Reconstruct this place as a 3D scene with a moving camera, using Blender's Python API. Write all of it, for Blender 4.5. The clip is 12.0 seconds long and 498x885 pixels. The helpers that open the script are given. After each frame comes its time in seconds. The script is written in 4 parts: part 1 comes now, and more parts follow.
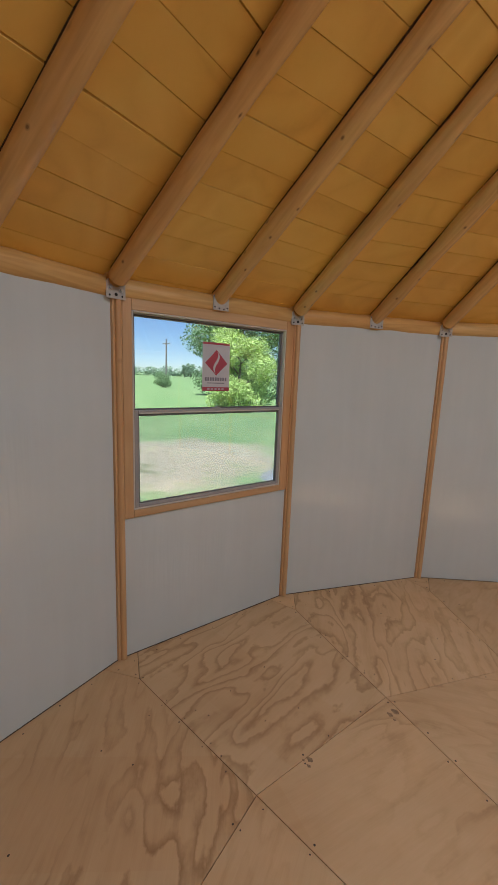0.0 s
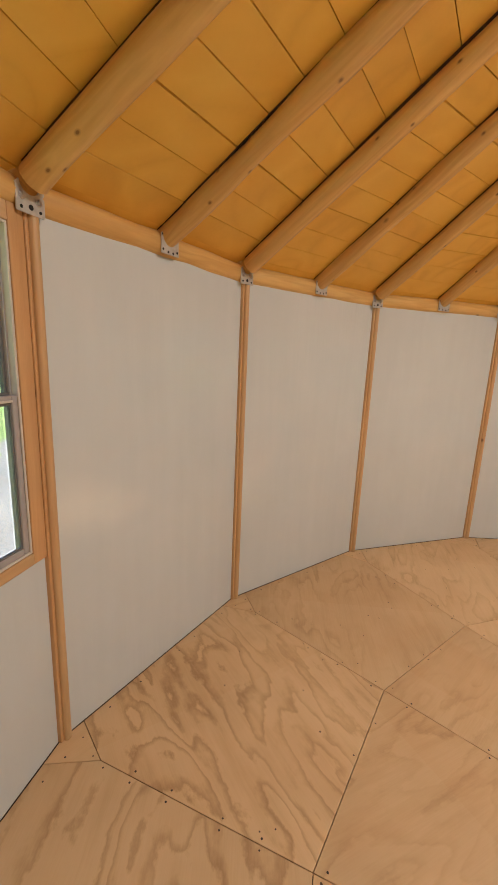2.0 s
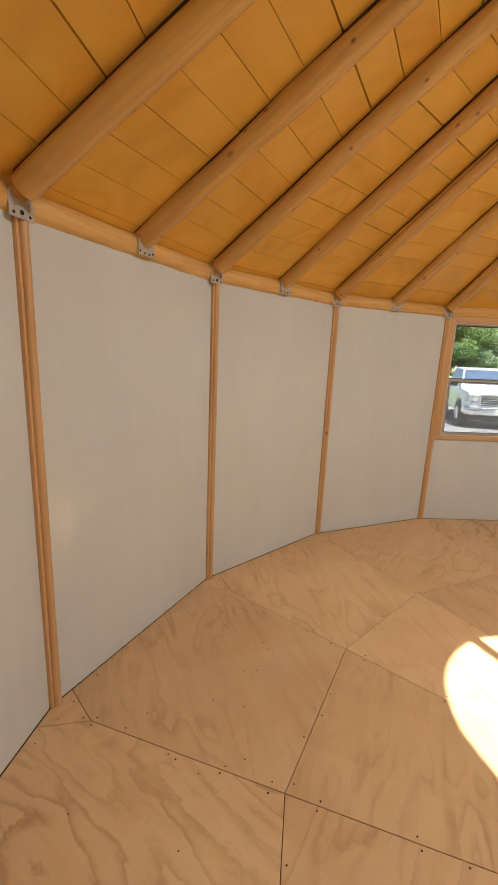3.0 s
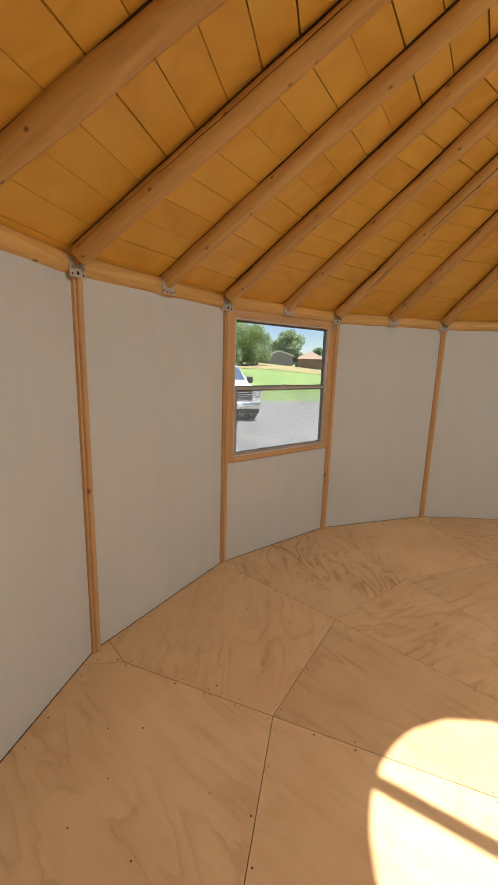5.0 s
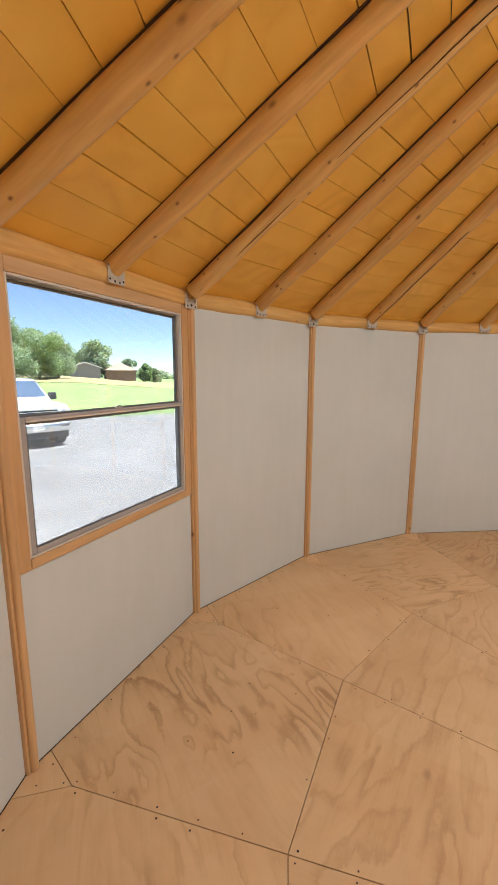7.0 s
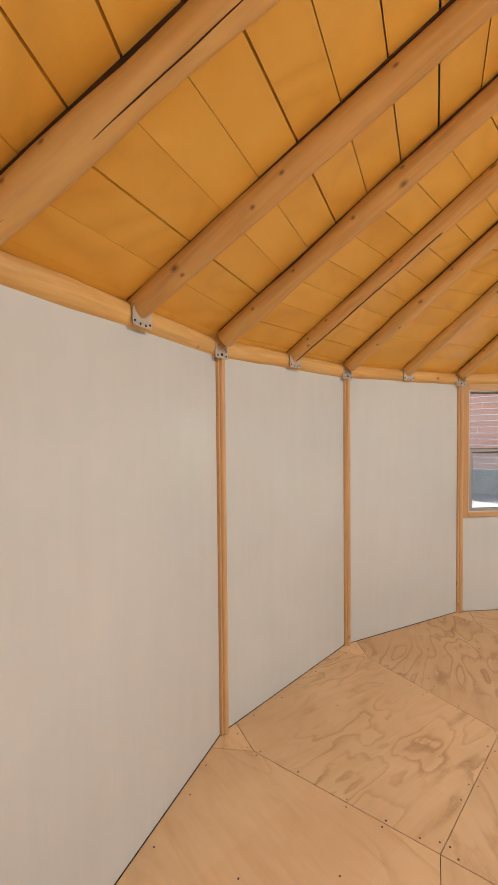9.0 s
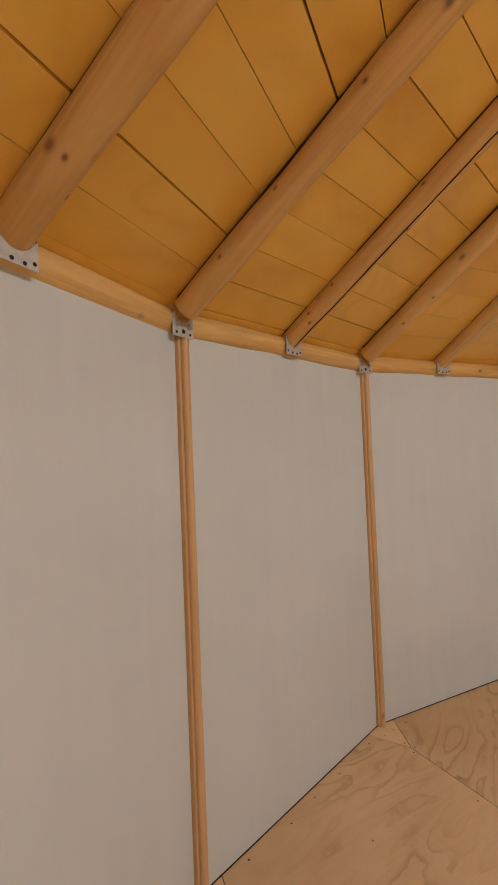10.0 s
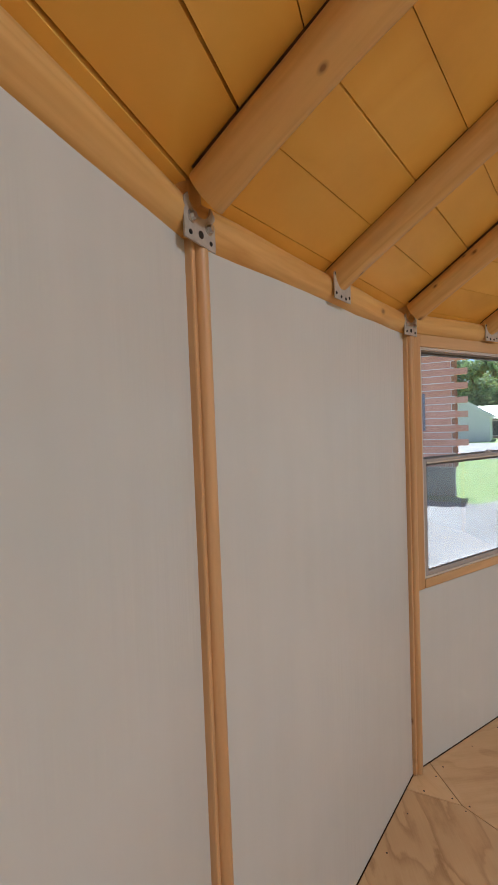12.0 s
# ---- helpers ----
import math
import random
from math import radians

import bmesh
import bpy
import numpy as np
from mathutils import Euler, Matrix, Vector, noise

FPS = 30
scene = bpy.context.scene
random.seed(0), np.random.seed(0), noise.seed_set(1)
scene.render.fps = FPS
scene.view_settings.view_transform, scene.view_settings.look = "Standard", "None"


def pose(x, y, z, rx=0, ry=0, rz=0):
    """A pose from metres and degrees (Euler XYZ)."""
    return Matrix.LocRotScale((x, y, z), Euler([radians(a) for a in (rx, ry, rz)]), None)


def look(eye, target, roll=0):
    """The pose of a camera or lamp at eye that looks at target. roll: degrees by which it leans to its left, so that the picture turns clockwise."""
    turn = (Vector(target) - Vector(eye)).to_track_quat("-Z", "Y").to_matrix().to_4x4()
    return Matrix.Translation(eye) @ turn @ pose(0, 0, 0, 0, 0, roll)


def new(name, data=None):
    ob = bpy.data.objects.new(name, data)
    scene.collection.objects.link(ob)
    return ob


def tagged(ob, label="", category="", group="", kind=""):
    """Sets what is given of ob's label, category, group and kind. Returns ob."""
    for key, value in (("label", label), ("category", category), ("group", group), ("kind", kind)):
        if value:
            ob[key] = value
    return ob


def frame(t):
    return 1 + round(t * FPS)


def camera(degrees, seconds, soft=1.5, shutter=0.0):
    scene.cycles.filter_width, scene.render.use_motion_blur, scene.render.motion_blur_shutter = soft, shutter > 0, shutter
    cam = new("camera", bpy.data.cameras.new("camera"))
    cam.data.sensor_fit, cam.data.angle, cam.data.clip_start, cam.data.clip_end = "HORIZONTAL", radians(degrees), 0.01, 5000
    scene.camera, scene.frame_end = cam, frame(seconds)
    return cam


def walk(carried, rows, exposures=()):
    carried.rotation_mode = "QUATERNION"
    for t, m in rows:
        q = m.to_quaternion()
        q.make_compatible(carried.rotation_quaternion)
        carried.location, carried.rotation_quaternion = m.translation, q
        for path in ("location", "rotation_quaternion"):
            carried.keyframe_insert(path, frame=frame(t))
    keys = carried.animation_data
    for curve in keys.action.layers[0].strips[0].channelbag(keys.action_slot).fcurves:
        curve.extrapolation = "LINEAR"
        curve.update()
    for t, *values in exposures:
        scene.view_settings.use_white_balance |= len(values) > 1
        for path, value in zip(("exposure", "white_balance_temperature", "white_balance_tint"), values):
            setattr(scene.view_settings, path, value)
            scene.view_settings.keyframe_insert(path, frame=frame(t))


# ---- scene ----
# ---- camera ----
cam = camera(64.27, 12.0, soft=1.2)
# seconds, eye x y z, heading (degrees from +x, anticlockwise), pitch, lean
PATH = [
    (0.0, 1.623, 1.011, 1.624, -47.02, -9.56, 2.12),
    (0.5, 1.934, 0.905, 1.575, -55.86, -9.75, 2.45),
    (1.0, 2.196, 0.732, 1.592, -71.25, -10.80, 4.48),
    (1.5, 2.390, 0.389, 1.568, -78.97, -11.27, 2.77),
    (2.0, 2.523, 0.106, 1.565, -87.66, -11.97, 2.33),
    (2.5, 2.569, -0.219, 1.543, -102.05, -13.32, 4.36),
    (3.0, 2.485, -0.590, 1.547, -112.34, -12.17, 2.41),
    (3.2, 2.451, -0.723, 1.548, -114.70, -11.21, 1.43),
    (4.8, 1.935, -1.640, 1.609, -146.06, -12.03, 2.37),
    (5.0, 1.832, -1.732, 1.608, -148.59, -11.39, 1.67),
    (5.5, 1.575, -1.998, 1.571, -158.74, -11.05, 1.93),
    (6.0, 1.302, -2.214, 1.572, -167.30, -12.67, 2.39),
    (6.5, 0.926, -2.361, 1.567, -171.56, -11.46, 0.43),
    (6.7, 0.822, -2.399, 1.569, -173.24, -11.50, 0.17),
    (8.3, -0.150, -2.601, 1.591, -179.81, 0.90, -1.45),
    (8.5, -0.270, -2.612, 1.586, -180.80, -0.78, -1.70),
    (9.0, -0.664, -2.630, 1.595, -194.88, -1.60, -0.53),
    (9.5, -0.977, -2.515, 1.551, -199.57, -2.05, -0.89),
    (10.0, -1.247, -2.329, 1.548, -192.53, 1.43, -2.35),
    (10.5, -1.751, -2.255, 1.594, -205.23, -1.95, -1.67),
    (11.0, -2.018, -2.079, 1.591, -216.69, -2.44, -0.65),
    (11.5, -2.377, -1.833, 1.642, -216.32, 1.04, -2.56),
    (12.0, -2.582, -1.637, 1.594, -218.71, -2.05, -2.15),
]


def view(x, y, z, yaw, pitch, lean):
    a, b = radians(yaw), radians(pitch)
    ahead = (math.cos(a) * math.cos(b), math.sin(a) * math.cos(b), math.sin(b))
    return look((x, y, z), (x + ahead[0], y + ahead[1], z + ahead[2]), lean)


EXPOSURES = [(0, 1.68, 5670, 8.5), (0.5, 1.88, 5820, 8.5), (1, 2.13, 6200, 10.3), (1.5, 2.18, 6350, 10.3), (2, 2.38, 6850, 10.3), (2.5, 2.68, 6950, 10.3), (3, 2.28, 6950, 10.3), (5, 1.93, 6950, 10.3), (5.5, 2.33, 6550, 10.3), (6.5, 2.45, 6550, 10.3), (8.5, 2.47, 6350, 10.3), (9, 2.77, 6450, 10.3), (9.5, 2.82, 6450, 10.3), (9.8, 2.4, 6600, 11.3), (10, 2.23, 6600, 12.3), (10.2, 2.35, 6450, 11.3), (10.5, 2.67, 6200, 10.3), (11, 2.47, 6070, 10.3), (12, 2.22, 6020, 10.3)]
walk(cam, [(row[0], view(*row[1:])) for row in PATH], EXPOSURES)

# ---- sky and sun ----
SUN_FROM = Vector((-0.463, 1.335, 3.69)).normalized()
world = bpy.data.worlds.new("sky")
scene.world = world
world.use_nodes = True
wn = world.node_tree
sky = wn.nodes.new("ShaderNodeTexSky")
sky.sky_type = "NISHITA"
sky.sun_disc = False
sky.sun_elevation = math.asin(SUN_FROM.z)
sky.sun_rotation = math.atan2(SUN_FROM.x, SUN_FROM.y)
sky.air_density, sky.dust_density, sky.ozone_density = 0.75, 0.0, 2.8
wn.links.new(sky.outputs[0], wn.nodes["Background"].inputs[0])
wn.nodes["Background"].inputs[1].default_value = 0.05
sun_data = bpy.data.lights.new("sun", "SUN")
sun_data.energy, sun_data.angle, sun_data.color = 5.0, radians(0.5), (1.0, 0.97, 0.93)
sun = new("sun", sun_data)
sun.matrix_world = look(SUN_FROM * 60, (0, 0, 0))


# added disc lamp in the round skylight, stands in for sky light to brighten the room
lamp_data = bpy.data.lights.new("skylight_glow", "AREA")
lamp_data.shape, lamp_data.size, lamp_data.energy, lamp_data.color = "DISK", 1.16, 20.0, (0.875, 0.945, 1.0)
skylight_glow = new("skylight_glow", lamp_data)
skylight_glow.matrix_world = look((0, 0, 3.60), (0, 0, 0))


# ---- materials ----
class Nodes:
    def __init__(self, name):
        self.mat = bpy.data.materials.new(name)
        self.mat.use_nodes = True
        self.tree = self.mat.node_tree
        self.bsdf = self.tree.nodes["Principled BSDF"]
        self.out = self.tree.nodes["Material Output"]

    def add(self, kind, values=None, **props):
        node = self.tree.nodes.new("ShaderNode" + kind)
        for key, value in props.items():
            setattr(node, key, value)
        for key, value in (values or {}).items():
            if isinstance(value, bpy.types.NodeSocket):
                self.tree.links.new(value, node.inputs[key])
            else:
                node.inputs[key].default_value = value
        return node

    def math(self, op, a, b=0.0, c=0.0):
        return self.add("Math", {0: a, 1: b, 2: c}, operation=op).outputs[0]

    def mix(self, fac, a, b, how="MIX"):
        return self.add("Mix", {0: fac, 6: a, 7: b}, data_type="RGBA", blend_type=how).outputs[2]

    def ramp(self, fac, *stops):
        node = self.add("ValToRGB", {0: fac})
        el = node.color_ramp.elements
        while len(el) < len(stops):
            el.new(0.5)
        for e, (pos, col) in zip(el, stops):
            e.position = pos
            e.color = (*col, 1) if isinstance(col, tuple) else (col, col, col, 1)
        return node.outputs[0]

    def coords(self, scale=(1, 1, 1), vary=False, which="Object"):
        co = self.add("TexCoord").outputs[which]
        if vary:
            r = self.add("ObjectInfo").outputs["Random"]
            off = self.add("CombineXYZ", {0: self.math("MULTIPLY", r, 37.0), 1: self.math("MULTIPLY", r, 71.0), 2: self.math("MULTIPLY", r, 13.0)})
            co = self.add("VectorMath", {0: co, 1: off.outputs[0]}, operation="ADD").outputs[0]
        return self.add("VectorMath", {0: co, 1: scale}, operation="MULTIPLY").outputs[0]

    def noise(self, vec, scale, detail=3.0, rough=0.5, distortion=0.0):
        return self.add("TexNoise", {"Vector": vec, "Scale": scale, "Detail": detail, "Roughness": rough, "Distortion": distortion}).outputs[0]

    def bump(self, height, strength, distance):
        self.tree.links.new(self.add("Bump", {"Height": height, "Strength": strength, "Distance": distance}).outputs[0], self.bsdf.inputs["Normal"])

    def set(self, **values):
        for key, value in values.items():
            socket = self.bsdf.inputs[key.replace("_", " ")]
            if isinstance(value, bpy.types.NodeSocket):
                self.tree.links.new(value, socket)
            else:
                socket.default_value = (*value, 1) if isinstance(value, tuple) and len(value) == 3 else value
        return self.mat


def plain(name, col, rough=0.5, metal=0.0, scale=40.0, amount=0.12, bump=0.0):
    n = Nodes(name)
    co = n.coords(vary=True)
    fac = n.math("ADD", n.math("MULTIPLY", n.noise(co, scale, 4), 0.6), n.math("MULTIPLY", n.noise(co, scale * 0.12, 3), 0.4))
    lo, hi = (tuple(c * (1 - amount) for c in col), tuple(min(1.0, c * (1 + amount)) for c in col))
    if bump:
        n.bump(fac, bump, 0.004)
    return n.set(Base_Color=n.ramp(fac, (0.3, lo), (0.7, hi)), Roughness=rough, Metallic=metal)


def plywood_material(name, strength, bands, size=1.5, pale=1.0, fade_from=0.36):
    # peeled softwood veneer: cathedral figure with one soft and one sharp side, streaks, knots and stains
    n = Nodes(name)
    rnd = n.add("ObjectInfo").outputs["Random"]
    co = n.coords(vary=True)
    turn = n.add("VectorRotate", {"Vector": co, "Axis": (0, 0, 1), "Angle": n.math("MULTIPLY", rnd, 2.6)}).outputs[0]
    grain = n.add("VectorMath", {0: turn, 1: (0.9, 2.5, 1.0)}, operation="MULTIPLY").outputs[0]
    field = n.noise(grain, size, 2.0, 0.5, 0.35)
    ragged = n.noise(n.add("VectorMath", {0: turn, 1: (1.0, 1.6, 1.0)}, operation="MULTIPLY").outputs[0], 16.0, 3.0, 0.6)
    field = n.math("ADD", field, n.math("MULTIPLY", ragged, 0.065))
    jag = n.noise(n.add("VectorMath", {0: turn, 1: (1.0, 1.4, 1.0)}, operation="MULTIPLY").outputs[0], 42.0, 2.0, 0.5)
    field = n.math("ADD", field, n.math("MULTIPLY", jag, 0.022))
    rings = n.math("FRACT", n.math("MULTIPLY", field, bands))
    line = n.ramp(rings, (0.0, 0.0), (0.52, 0.12), (0.86, 1.0), (1.0, 0.0))
    fade = n.ramp(n.noise(turn, 1.3, 3.0), (fade_from, 0.08), (fade_from + 0.26, 1.0))
    fine = n.noise(n.add("VectorMath", {0: turn, 1: (2.5, 60.0, 1.0)}, operation="MULTIPLY").outputs[0], 3.0, 4.0, 0.65)
    streak = n.ramp(n.noise(n.add("VectorMath", {0: turn, 1: (0.9, 7.0, 1.0)}, operation="MULTIPLY").outputs[0], 2.4, 3.0, 0.55), (0.50, 0.0), (0.72, 1.0))
    figured = n.math("MULTIPLY", n.math("MULTIPLY", line, fade), strength)
    fac = n.math("ADD", n.math("ADD", figured, n.math("MULTIPLY", fine, 0.20)), n.math("MULTIPLY", streak, 0.17))
    col = n.ramp(fac, (0.0, (0.72 * pale, 0.51 * pale, 0.295 * pale)), (0.25, (0.645 * pale, 0.44 * pale, 0.24 * pale)), (0.6, (0.46, 0.285, 0.14)), (1.0, (0.30, 0.16, 0.065)))
    tone = n.ramp(n.math("FRACT", n.math("MULTIPLY", rnd, 3.7)), (0.0, (1.0, 0.97, 0.95)), (0.5, (0.88, 0.81, 0.74)), (1.0, (1.06, 1.01, 0.97)))
    col = n.mix(1.0, col, tone, "MULTIPLY")
    stain = n.ramp(n.noise(co, 1.7, 4.0, 0.6), (0.36, (0.86, 0.80, 0.74)), (0.60, (1, 1, 1)))
    col = n.mix(0.6, col, stain, "MULTIPLY")
    # the joint of two veneer strips of unlike tone
    xyz = n.add("SeparateXYZ", {0: turn}).outputs
    strip = n.math("GREATER_THAN", n.math("FRACT", n.math("MULTIPLY", xyz[0], 0.75)), 0.70)
    col = n.mix(n.math("MULTIPLY", strip, 0.22), col, (0.93, 0.83, 0.72, 1), "MULTIPLY")
    knots = n.add("TexVoronoi", {"Vector": n.add("VectorMath", {0: turn, 1: (0.8, 1.3, 1)}, operation="MULTIPLY").outputs[0], "Scale": 1.25, "Randomness": 1.0}).outputs["Distance"]
    col = n.mix(n.ramp(knots, (0.010, 0.8), (0.026, 0.45), (0.045, 0.0)), col, (0.13, 0.06, 0.03, 1))
    n.bump(n.math("ADD", fine, figured), 0.10, 0.002)
    return n.set(Base_Color=col, Roughness=n.ramp(fine, (0.3, 0.50), (0.7, 0.64)))


def wood_material(name, light, dark, along, rough=0.42, stretch=14.0, knots=True, figure=9.0, dots=False):
    # along: local axis of the grain
    n = Nodes(name)
    rnd = n.add("ObjectInfo").outputs["Random"]
    sc = [stretch] * 3
    sc[along] = 1.0
    co = n.coords(vary=True)
    st = n.add("VectorMath", {0: co, 1: tuple(sc)}, operation="MULTIPLY").outputs[0]
    field = n.noise(st, 1.2, 3.0, 0.5, 0.4)
    line = n.math("PINGPONG", n.math("MULTIPLY", field, figure), 1.0)
    fine = n.noise(st, 9.0, 4.0, 0.6)
    big = n.noise(co, 1.6, 3.0)
    fac = n.math("ADD", n.math("ADD", n.math("MULTIPLY", line, 0.35), n.math("MULTIPLY", fine, 0.3)), n.math("MULTIPLY", big, 0.35))
    col = n.ramp(fac, (0.2, light), (0.75, dark))
    col = n.mix(1.0, col, n.ramp(rnd, (0.0, (0.95, 0.90, 0.84)), (0.35, (1, 1, 1)), (0.75, (1.02, 0.99, 0.95)), (1.0, (0.97, 0.86, 0.76))), "MULTIPLY")
    if knots:
        v = n.add("TexVoronoi", {"Vector": n.add("VectorMath", {0: co, 1: tuple(1.0 if a == along else 1.6 for a in range(3))}, operation="MULTIPLY").outputs[0], "Scale": 4.2}).outputs["Distance"]
        col = n.mix(n.ramp(v, (0.03, 0.8), (0.06, 0.35), (0.1, 0.0)), col, (0.12, 0.045, 0.015, 1))
    if dots:
        # small knots round the pole
        xyz = n.add("SeparateXYZ", {0: n.add("TexCoord").outputs["Object"]}).outputs
        ang = n.math("ARCTAN2", xyz[1], xyz[0])
        skin = n.add("CombineXYZ", {0: n.math("ADD", n.math("MULTIPLY", ang, 0.046), n.math("MULTIPLY", rnd, 31.0)), 1: n.math("MULTIPLY", xyz[2], 0.7), 2: 0.0}).outputs[0]
        spots = n.add("TexVoronoi", {"Vector": skin, "Scale": 6.5}, voronoi_dimensions="2D").outputs["Distance"]
        col = n.mix(n.ramp(spots, (0.020, 0.85), (0.034, 0.4), (0.06, 0.0)), col, (0.17, 0.065, 0.02, 1))
    n.bump(n.math("ADD", fine, big), 0.18, 0.003)
    return n.set(Base_Color=col, Roughness=rough)


def ceiling_material():
    # amber-stained boards, one tone a board
    n = Nodes("stained_boards")
    isle = n.add("NewGeometry").outputs["Random Per Island"]
    co = n.coords()
    off = n.add("CombineXYZ", {0: n.math("MULTIPLY", isle, 40.0), 1: n.math("MULTIPLY", isle, 90.0), 2: 0.0}).outputs[0]
    co = n.add("VectorMath", {0: co, 1: off}, operation="ADD").outputs[0]
    cloud = n.noise(co, 2.6, 5.0, 0.6, 0.6)
    field = n.math("PINGPONG", n.math("MULTIPLY", n.noise(co, 1.7, 2.0, 0.4, 0.8), 11.0), 1.0)
    fine = n.noise(co, 55.0, 3.0)
    fac = n.math("ADD", n.math("ADD", n.math("MULTIPLY", cloud, 0.5), n.math("MULTIPLY", field, 0.22)), n.math("ADD", n.math("MULTIPLY", fine, 0.08), n.math("MULTIPLY", isle, 0.22)))
    col = n.ramp(fac, (0.2, (0.89, 0.545, 0.11)), (0.55, (0.82, 0.465, 0.08)), (0.85, (0.68, 0.345, 0.052)))
    n.bump(fine, 0.1, 0.002)
    return n.set(Base_Color=col, Roughness=0.5)


def wall_material():
    # white moulded sheet with a slight gloss and faint upright ripples
    n = Nodes("white_wall_sheet")
    co = n.coords(vary=True)
    ripple = n.noise(n.add("VectorMath", {0: co, 1: (9.0, 1.0, 0.8)}, operation="MULTIPLY").outputs[0], 1.6, 3.0)
    cloud = n.noise(co, 1.4, 4.0, 0.6)
    fine = n.noise(co, 160.0, 2.0)
    col = n.ramp(n.math("ADD", n.math("MULTIPLY", cloud, 0.7), n.math("MULTIPLY", ripple, 0.3)), (0.3, (0.60, 0.63, 0.612)), (0.7, (0.665, 0.69, 0.672)))
    # loose film that puckers here and there into fine upright wrinkles
    wrinkle = n.noise(n.add("VectorMath", {0: co, 1: (55.0, 1.0, 3.0)}, operation="MULTIPLY").outputs[0], 1.0, 2.0)
    where = n.ramp(n.noise(co, 2.3, 2.0), (0.44, 0.0), (0.60, 1.0))
    n.bump(n.math("ADD", n.math("MULTIPLY", ripple, 1.0), n.math("ADD", n.math("MULTIPLY", fine, 0.06), n.math("MULTIPLY", n.math("MULTIPLY", wrinkle, where), 1.3))), 0.25, 0.004)
    return n.set(Base_Color=col, Roughness=0.2, Specular_IOR_Level=0.5)


def glass_material(name="window_glass", tint=(0.83, 0.85, 0.86), gloss=1.0):
    n = Nodes(name)
    n.tree.nodes.remove(n.bsdf)
    t = n.add("BsdfTransparent", {0: (*tint, 1)})
    g = n.add("BsdfGlossy", {"Roughness": 0.02, 0: (1, 1, 1, 1)})
    facing = n.add("LayerWeight", {0: 0.5}).outputs["Facing"]
    fres = n.math("ADD", n.math("MULTIPLY", n.math("POWER", facing, 5.0), 0.90), 0.04)
    m = n.add("MixShader", {0: n.math("MULTIPLY", fres, gloss), 1: t.outputs[0], 2: g.outputs[0]})
    n.tree.links.new(m.outputs[0], n.out.inputs[0])
    return n.mat


def screen_material():
    # fine insect mesh: mostly see-through, with a pale dusty weave
    n = Nodes("insect_screen")
    co = n.coords()
    speck = n.ramp(n.noise(co, 420.0, 2.0), (0.35, 0.12), (0.65, 0.26))
    t = n.add("BsdfTransparent")
    d = n.add("BsdfDiffuse", {0: (0.72, 0.74, 0.76, 1)})
    m = n.add("MixShader", {0: speck, 1: t.outputs[0], 2: d.outputs[0]})
    n.tree.links.new(m.outputs[0], n.out.inputs[0])
    return n.mat


def grass_material(name, cols, scale=1.0):
    n = Nodes(name)
    co = n.coords()
    fac = n.math("ADD", n.math("MULTIPLY", n.noise(co, 0.22 * scale, 5.0, 0.65), 0.6), n.math("MULTIPLY", n.noise(co, 9.0 * scale, 4.0, 0.7), 0.4))
    n.bump(n.noise(co, 30.0, 3.0), 0.3, 0.03)
    return n.set(Base_Color=n.ramp(fac, (0.3, cols[0]), (0.5, cols[1]), (0.7, cols[2])), Roughness=0.85)


def lawn_material():
    # mown grass that thins to straw and bare tan soil beside the drive
    n = Nodes("lawn")
    co = n.coords()
    fac = n.math("ADD", n.math("MULTIPLY", n.noise(co, 0.35, 7.0, 0.7), 0.4), n.math("MULTIPLY", n.noise(co, 3.0, 8.0, 0.78), 0.6))
    green = n.ramp(fac, (0.40, (0.08, 0.15, 0.04)), (0.5, (0.125, 0.20, 0.058)), (0.60, (0.20, 0.245, 0.095)))
    straw = n.ramp(fac, (0.42, (0.12, 0.13, 0.055)), (0.49, (0.32, 0.26, 0.175)), (0.53, (0.29, 0.24, 0.155)), (0.60, (0.12, 0.16, 0.05)))
    rough = n.noise(co, 0.8, 6.0, 0.7)
    far = n.add("VectorMath", {0: co, 1: (9.5, -4.6, 0.0)}, operation="DISTANCE").outputs["Value"]
    worn = n.ramp(n.math("ADD", n.math("MULTIPLY", far, 0.16), n.math("MULTIPLY", rough, 0.9)), (0.80, 1.0), (1.12, 0.0))
    col = n.mix(worn, green, straw)
    n.bump(n.noise(co, 30.0, 3.0), 0.3, 0.03)
    return n.set(Base_Color=col, Roughness=0.85)


def gravel_material():
    n = Nodes("gravel")
    co = n.coords()
    stones = n.add("TexVoronoi", {"Vector": co, "Scale": 28.0})
    patch = n.noise(co, 0.7, 5.0, 0.6)
    tone = n.mix(0.15, stones.outputs["Color"], (0.5, 0.5, 0.5, 1))
    grey = n.add("RGBToBW", {0: tone}).outputs[0]
    fac = n.math("ADD", n.math("MULTIPLY", grey, 0.3), n.math("MULTIPLY", patch, 0.75))
    n.bump(stones.outputs["Distance"], 0.2, 0.01)
    return n.set(Base_Color=n.ramp(fac, (0.3, (0.115, 0.118, 0.122)), (0.52, (0.16, 0.163, 0.167)), (0.75, (0.22, 0.223, 0.227))), Roughness=0.9)


def brick_material():
    n = Nodes("brick_wall")
    b = n.add("TexBrick", {"Vector": n.coords(), "Color1": (0.27, 0.085, 0.05, 1), "Color2": (0.20, 0.065, 0.045, 1), "Mortar": (0.26, 0.2, 0.17, 1), "Scale": 1.0, "Mortar Size": 0.012, "Brick Width": 0.22, "Row Height": 0.075})
    return n.set(Base_Color=b.outputs[0], Roughness=0.85)


